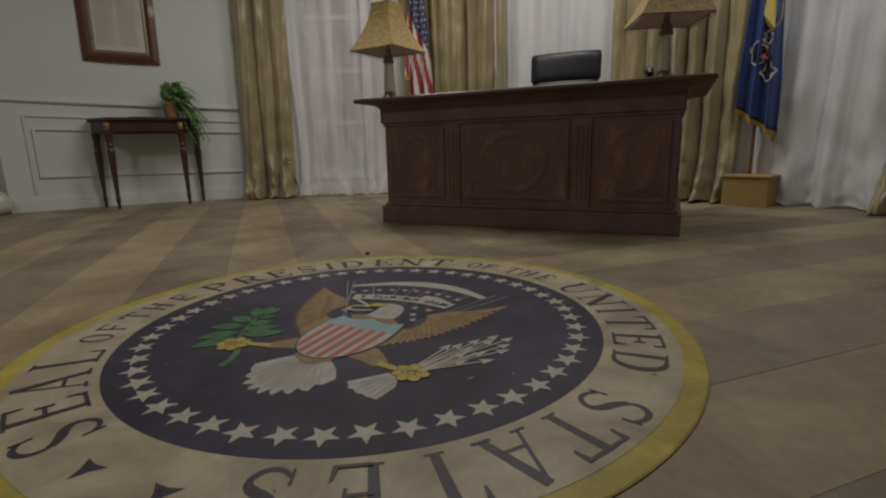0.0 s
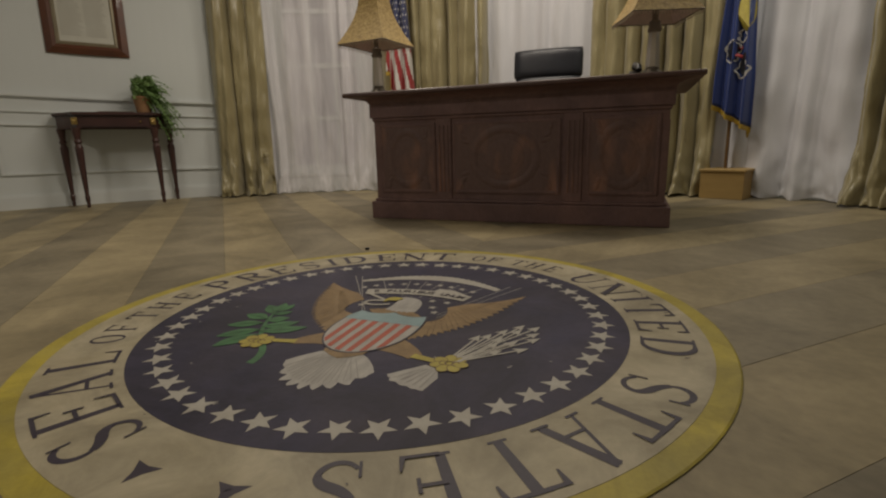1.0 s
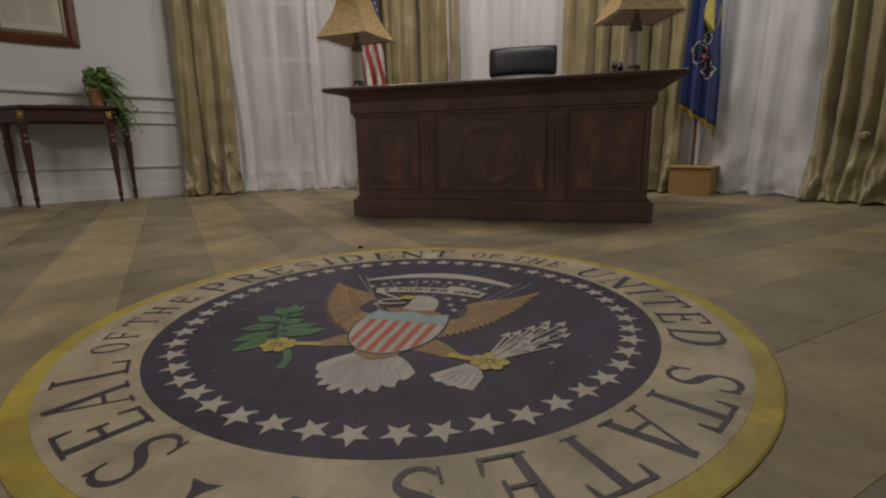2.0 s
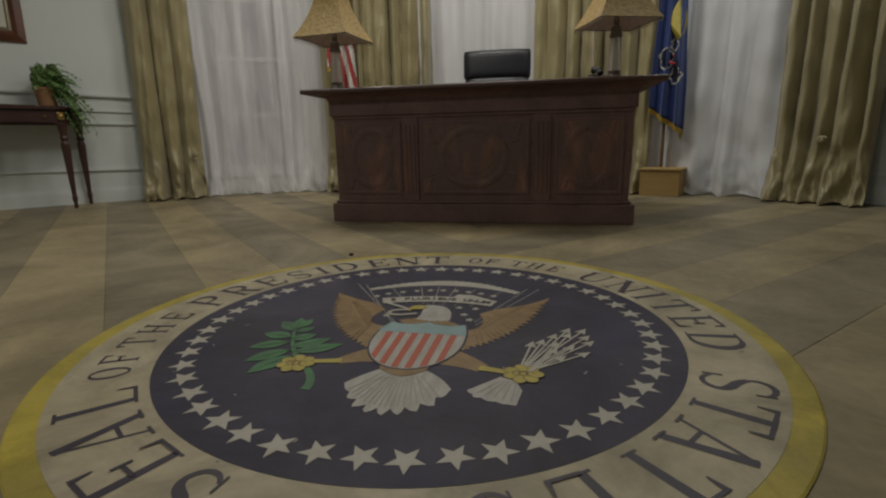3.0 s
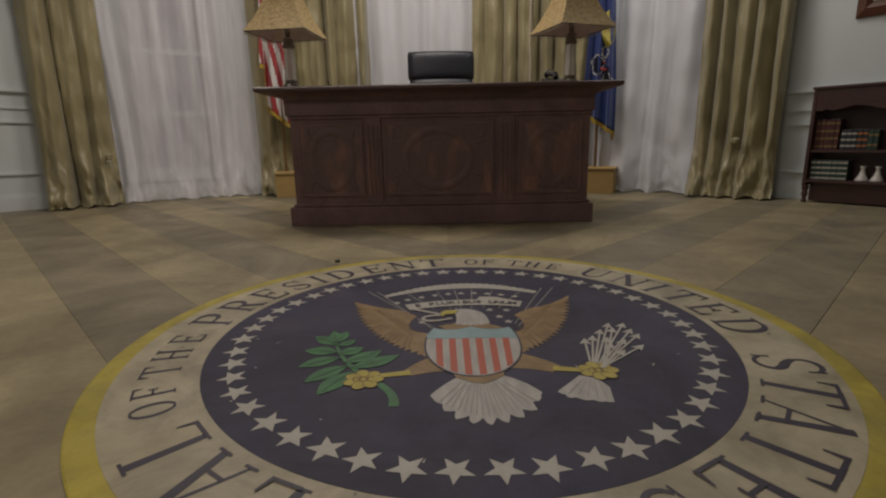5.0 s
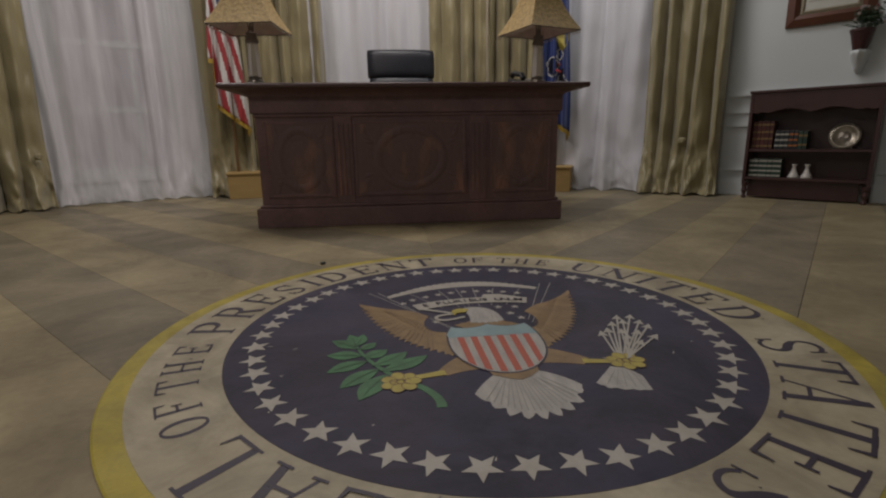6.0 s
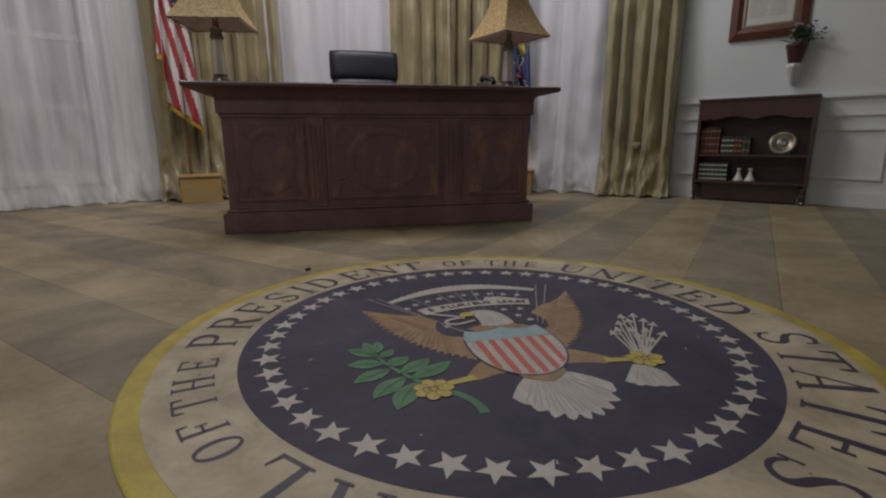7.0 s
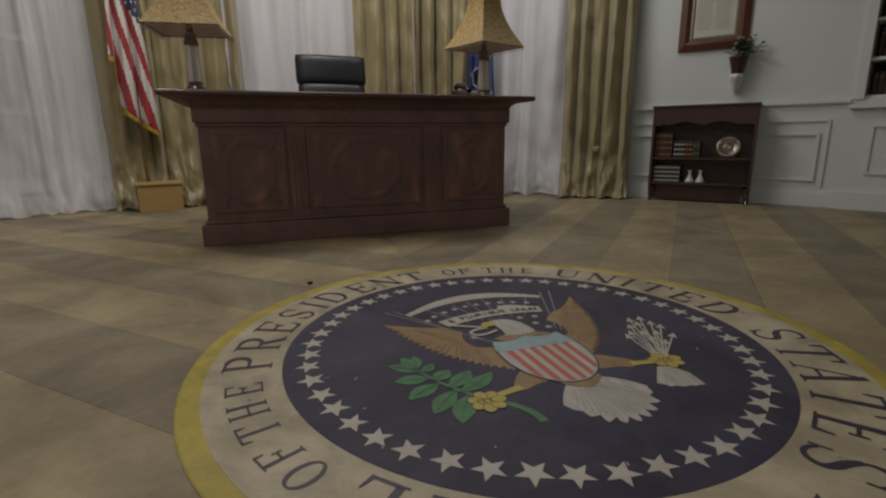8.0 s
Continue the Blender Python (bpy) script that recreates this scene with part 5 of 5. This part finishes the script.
# ---------------------------------------------------------------- wall pocket with flowers
def wall_pocket():
    t = thing("wall_planter", facing(54.1, R - 0.004, 0.885), "dark red wall planter with flowers on a white bracket", "wall planter")
    bm = bmesh.new()
    n = 18
    rows = []
    for r, z in ((0.012, 0.0), (0.03, 0.02), (0.036, 0.05), (0.05, 0.085), (0.062, 0.12), (0.066, 0.145), (0.05, 0.15)):
        rows.append([bm.verts.new((0.86 * r * math.cos(math.pi * k / n) * (1 + 0.05 * math.sin(1.9 * k + 30 * z)), -r * 1.9 * math.sin(math.pi * k / n) * (1 + 0.07 * math.sin(1.7 * k + 45 * z)), z)) for k in range(n + 1)])
    for p, q in zip(rows, rows[1:]):
        for k in range(n):
            bm.faces.new((p[k], p[k + 1], q[k + 1], q[k]))
        bm.faces.new((p[n], p[0], q[0], q[n]))
    bm.faces.new(rows[0]), bm.faces.new(rows[-1])
    part("bracket", bm, TRIM, t, "white moulded plaster bracket", smooth=True)
    pot = material("dark_red_glaze", (0.060, 0.018, 0.016), 0.4, second=(0.035, 0.012, 0.012), scale=14, bump=0.2)
    part("pot", turned(((0.026, 0.135), (0.040, 0.15), (0.063, 0.258), (0.069, 0.265), (0.069, 0.282), (0.061, 0.282), (0.052, 0.23)), 24, m=Matrix.Translation((0, -0.072, 0))), pot, t, "tapered dark red pot")
    rnd = random.Random(9)
    leaves, stems = bmesh.new(), bmesh.new()
    tips = []
    for k in range(46):
        a, out = rnd.uniform(0, 6.283), rnd.uniform(0.03, 0.12)
        p0 = Vector((rnd.uniform(-0.03, 0.03), -0.068, 0.262))
        p2 = p0 + Vector((out * math.cos(a) + 0.02 + (0.05 if k % 3 == 0 else 0), 0.5 * out * math.sin(a) - 0.02, rnd.uniform(0.03, 0.165)))
        p2.y = min(p2.y, -0.015)
        p1 = (p0 + p2) / 2 + Vector((0, 0, 0.02))
        tube([p0, p1, p2], 0.0013, 4, stems)
        tips.append(p2)
        for q in (p1, p2, (p1 + p2) / 2):
            for j in range(3):
                b = rnd.uniform(0, 6.283)
                leaflet(leaves, q, Vector((math.cos(b), 0.6 * math.sin(b) - 0.2, rnd.uniform(-0.3, 0.5))).normalized(), Vector((0, -0.3, 1)).normalized(), rnd.uniform(0.018, 0.034), rnd.uniform(0.006, 0.010))
    part("stems", stems, LEAF_DARK, t)
    tagged(part("foliage", leaves, LEAF_DARK, t, "dark green leaves"), kind="stuff")
    white = material("pale_petals", (0.34, 0.27, 0.25), 0.6, scale=40)
    rose = material("dull_red_petals", (0.16, 0.04, 0.04), 0.6, scale=40)
    for k, p in enumerate(tips[:15]):
        bm = bmesh.new()
        for j in range(6):
            b = j * 1.047 + k
            leaflet(bm, p + Vector((0, -0.004, 0.004)), Vector((math.cos(b), -0.35, math.sin(b))).normalized(), Vector((0, -1, 0.2)).normalized(), 0.013, 0.006)
        part("flower", bm, white if k % 3 else rose, t)


wall_pocket()


# ---------------------------------------------------------------- flags in wooden stands
FLAG_RED = material("flag_red", (0.38, 0.030, 0.032), 0.55, second=(0.25, 0.018, 0.022), scale=8, sheen=0.2)
FLAG_WHITE = material("flag_white", (0.62, 0.60, 0.57), 0.6, second=(0.55, 0.53, 0.50), scale=8, sheen=0.2)
FLAG_NAVY = material("flag_navy", (0.022, 0.030, 0.10), 0.55, scale=8, sheen=0.2)
FLAG_BLUE = material("flag_blue", (0.018, 0.045, 0.20), 0.5, second=(0.014, 0.034, 0.155), scale=6, sheen=0.2)
FRINGE = material("gold_fringe", (0.48, 0.32, 0.04), 0.5, second=(0.36, 0.23, 0.03), scale=60, stretch=(6, 6, 0.6), bump=0.4)
POLE = material("flag_pole_wood", (0.16, 0.09, 0.035), 0.4, scale=10)
SKY_P = material("pale_blue_thread", (0.28, 0.34, 0.42), 0.6, scale=20)


def flag_stand(phi, r, name_label):
    b = thing("flag_stand", facing(phi, r), name_label, "flag stand", "flag stands")
    part("stand_body", box(-0.155, 0.155, 0.006, 0.29, 0, 0.208, 0.004), BOX_WOOD, b)
    part("stand_top", box(-0.165, 0.165, -0.004, 0.30, 0.2085, 0.228, 0.005), BOX_WOOD, b)


flag_stand(-14.5, 3.90, "plain tan wooden box holding a flag pole")
flag_stand(25.4, 4.03, "plain tan wooden box holding a flag pole")


def hanging_flag(label, a, b, low, top, style, seed):
    """A flag hung in folds between the plan points a and b; low(s) is its lower edge."""
    base = Vector((*(Vector(a) + Vector(b)) / 2, 0.228))
    fl = thing("flag", Matrix.Translation(base), label, "flag")
    along = Vector((b[0] - a[0], b[1] - a[1], 0))
    side = Vector((along.y, -along.x, 0)).normalized()
    rnd = random.Random(seed)
    p1, p2 = rnd.uniform(0, 6), rnd.uniform(0, 6)

    def at(s, z, off=0.0):
        h = max(0.0, (top - z) / (top - 0.6))
        spread = 0.30 + 0.70 * min(1.0, h * 1.25) ** 0.8
        ss = 0.5 + (s - 0.5) * spread
        fold = 0.034 * math.sin(s * 15 + p1 + 0.5 * h) + 0.014 * math.sin(s * 31 + p2 + 2 * h)
        return Vector((a[0], a[1], z)) - base + along * (ss + 0.012 * math.sin(9 * h + 5 * s)) + side * (fold * (0.4 + 0.8 * h) + off)
    n, nz = 56, 44
    bm = bmesh.new()
    grid = [[bm.verts.new(at(i / n, low(i / n) + (top - low(i / n)) * j / nz)) for i in range(n + 1)] for j in range(nz + 1)]
    for j in range(nz):
        for i in range(n):
            f = bm.faces.new((grid[j][i], grid[j][i + 1], grid[j + 1][i + 1], grid[j + 1][i]))
            z = low(i / n) + (top - low(i / n)) * (j + 0.5) / nz
            f.material_index = style(i / n, z)
    me = bpy.data.meshes.new("cloth")
    bm.to_mesh(me)
    bm.free()
    me.shade_smooth()
    ob = new("cloth", me)
    ob.parent = fl
    sol = ob.modifiers.new("thickness", "SOLIDIFY")
    sol.thickness = 0.002
    bm = bmesh.new()
    prev = None
    for i in range(n + 1):
        s = i / n
        v = [bm.verts.new(at(s, low(s) + 0.004, 0.003)), bm.verts.new(at(s, low(s) - 0.030 - 0.004 * (i % 2), 0.003))]
        if prev:
            bm.faces.new((prev[0], v[0], v[1], prev[1]))
        prev = v
    fr = part("fringe", bm, FRINGE, fl, "gold fringe")
    sol = fr.modifiers.new("thickness", "SOLIDIFY")
    sol.thickness = 0.005
    part("pole", tube([(0, 0.05, 0), (0, 0.05, 2.25)], 0.013, 12), POLE, fl)
    part("finial", turned(((0.014, 2.25), (0.02, 2.27), (0.008, 2.30), (0.016, 2.33), (0.002, 2.40)), 14, m=Matrix.Translation((0, 0.05, 0))), BRASS, fl)
    part("tassel", turned(((0.004, 0.0), (0.012, 0.03), (0.010, 0.05), (0.004, 0.06)), 10, m=Matrix.Translation(at(0.93, low(0.93) - 0.08))), FRINGE, fl)
    return fl, ob, at


def low_left(s):
    return 1.17 if s < 0.14 else 0.81 - 0.21 * (s - 0.14) / 0.86


def stars_and_bars(s, z):
    if z > 1.78 - 0.40 * s:
        return 2
    return int(s * 5.4 + 3.4 * z + 0.3 * math.sin(z * 4.0 + s * 2) + 20) % 2


fl, cloth_ob, at = hanging_flag("draped red and white striped flag with starred blue corner", (-1.626, 1.679), (-1.340, 1.759), low_left, 2.15, stars_and_bars, 3)
for mat in (FLAG_RED, FLAG_WHITE, FLAG_NAVY):
    cloth_ob.data.materials.append(mat)
for j in range(12):
    for i in range(7):
        s, z = 0.06 + i * 0.145 + (0.07 if j % 2 else 0), 1.46 + j * 0.055
        if s < 0.97 and z > 1.82 - 0.40 * s:
            bm = bmesh.new()
            vs = [bm.verts.new(at(s + dx * 2.2, z + dy, 0.004)) for dx, dy in star(0, 0, 0.017)]
            bm.faces.new(vs)
            part("flag_star", bm, FLAG_WHITE, fl)


def low_right(s):
    return 0.712 - 0.187 * s


fl2, cloth_ob2, at2 = hanging_flag("draped dark blue flag with an embroidered crest and gold fringe", (1.262, 1.648), (1.50, 1.536), low_right, 2.15, lambda s, z: 0, 8)
cloth_ob2.data.materials.append(FLAG_BLUE)


def embroidery(name, points, mat, off=0.004):
    bm = bmesh.new()
    vs = [bm.verts.new(at2(s, z, off)) for s, z in points]
    f = bm.faces.new(vs)
    bmesh.ops.triangulate(bm, faces=[f])
    part(name, bm, mat, fl2)


def sz(points, cx, cz):
    return [(cx + x * 3.3, cz + y) for x, y in points]


# crest of plain shapes: a gold wreath round a pale field, with outlined supporters reduced to bands
embroidery("crest_wreath", sz(oval(0, 0, 0.080, 0.15, n=28), 0.72, 1.38), GOLD_P, 0.005)
embroidery("crest_field", sz(oval(0, 0, 0.048, 0.10, n=28), 0.72, 1.38), SKY_P, 0.008)
def lobed(cx, cz, r, lobes, wobble, turn):
    """A closed wavy outline, drawn as a thread-wide band."""
    n = 40
    ring_pts = [((r + wobble * math.sin(lobes * t + turn)) * math.cos(t), 1.25 * (r + wobble * math.cos(lobes * t * 0.5 + turn) * 0.5) * math.sin(t)) for t in (2 * math.pi * i / n for i in range(n + 1))]
    for i in range(0, n, 5):
        embroidery("outline_band", sz(strip(ring_pts[i:i + 6], 0.0105), cx, cz), FLAG_WHITE, 0.007)


embroidery("dark_field", sz(oval(0, 0, 0.055, 0.075, n=24), 0.40, 1.10), BLACK, 0.0055)
embroidery("dark_field", sz(oval(0, 0, 0.040, 0.085, n=24), 0.72, 1.00), BLACK, 0.0055)
lobed(0.36, 1.10, 0.064, 5, 0.014, 0.4)
lobed(0.70, 0.96, 0.052, 6, 0.012, 1.2)
lobed(0.62, 1.20, 0.034, 5, 0.010, 2.0)
for x0, x1, z in ((-0.045, 0.055, 0.02), (0.01, 0.075, -0.05), (0.06, 0.10, -0.13)):
    embroidery("red_band", sz(strip([(x0, z), (x1, z - 0.025)], 0.022), 0.45, 1.12), FLAG_RED, 0.009)


# ---------------------------------------------------------------- wall niche with books
def niche():
    t = tagged(new("niche_1"), "white built-in bookshelf niche with rows of dark books", "bookshelf", kind="structure")
    a, b = NICHE
    part("niche_back", arc_box(a - 0.5, b + 0.5, R + 0.30, R + 0.34, 0.5, 2.4), SPINE_BROWN, t)
    for p in (a - 0.3, b):
        part("niche_side", arc_box(p, p + 0.3, R + 0.181, R + 0.3, 0.6, 2.3), TRIM, t)
    part("casing", arc_box(a - 0.75, a + 0.02, R - 0.02, R - 0.001, 0.80, 2.3), TRIM, t)
    part("sill_shelf", arc_box(a - 0.95, b, R - 0.045, R - 0.001, 0.735, 0.765), TRIM, t)
    for z in (0.802, 1.062, 1.325, 1.59, 1.86):
        part("shelf", arc_box(a, b, R + 0.02, R + 0.298, z, z + 0.022), TRIM, t)
    bm = arc_box(a + 0.9, b - 1, R - 0.014, R - 0.001, 0.60, 0.617)
    arc_box(a + 0.9, b - 1, R - 0.014, R - 0.001, 0.262, 0.279, bm=bm)
    arc_box(a + 0.9, a + 1.15, R - 0.014, R - 0.001, 0.28, 0.599, bm=bm)
    part("lower_panel", bm, TRIM, t)
    part("plinth", arc_box(a - 1.3, b, R - 0.03, R - 0.001, 0.0, 0.13), TRIM, t)
    rnd = random.Random(4)
    for z in (0.825, 1.085, 1.348):
        phi = a + 0.35
        while phi < b - 1.0:
            wide = rnd.uniform(0.022, 0.04)
            high = rnd.uniform(0.16, 0.205)
            bk = thing("book", facing(phi, R + 0.09, z), "old brown book standing in the wall niche", "book", "books in the niche")
            part("cover", box(0, wide, 0, 0.14, 0, high, 0.003), rnd.choice((SPINE_BROWN, SPINE_DARK, SPINE_RED)), bk)
            part("spine_band", box(0.001, wide - 0.001, -0.0012, 0.003, high * 0.78, high * 0.82), BAND_GOLD, bk)
            phi += math.degrees((wide + 0.003) / (R + 0.09))


niche()


# small things on the floor
pot = thing("floor_pot", pose(*ring(-68.3, R - 0.06)), "white rounded ceramic pot on the floor by the doorway", "pot")
part("pot_body", turned(((0.05, 0), (0.085, 0.03), (0.10, 0.09), (0.085, 0.15), (0.055, 0.185), (0.06, 0.195), (0.05, 0.195)), 24), CHINA, pot, smooth=True)
chip = thing("wood_chip", pose(-0.424, -0.907, 0.001, 0, 0, 30), "tiny dark chip of wood lying on the floor", "debris")
part("chip_body", box(-0.010, 0.010, -0.006, 0.006, 0, 0.010, 0.003), BLACK, chip)


# ---------------------------------------------------------------- boards of the floor
for k in range(-14, 17):
    for side in (-1, 1):
        plank(side, k)
part("joint_strip", flat(strip([(-0.27, -0.60), (0.06, -0.81)], 0.006, 0.004), 0.0012, 0.001), material("worn_joint_edge", (0.40, 0.35, 0.25), 0.7), floor, "pale worn joint line")
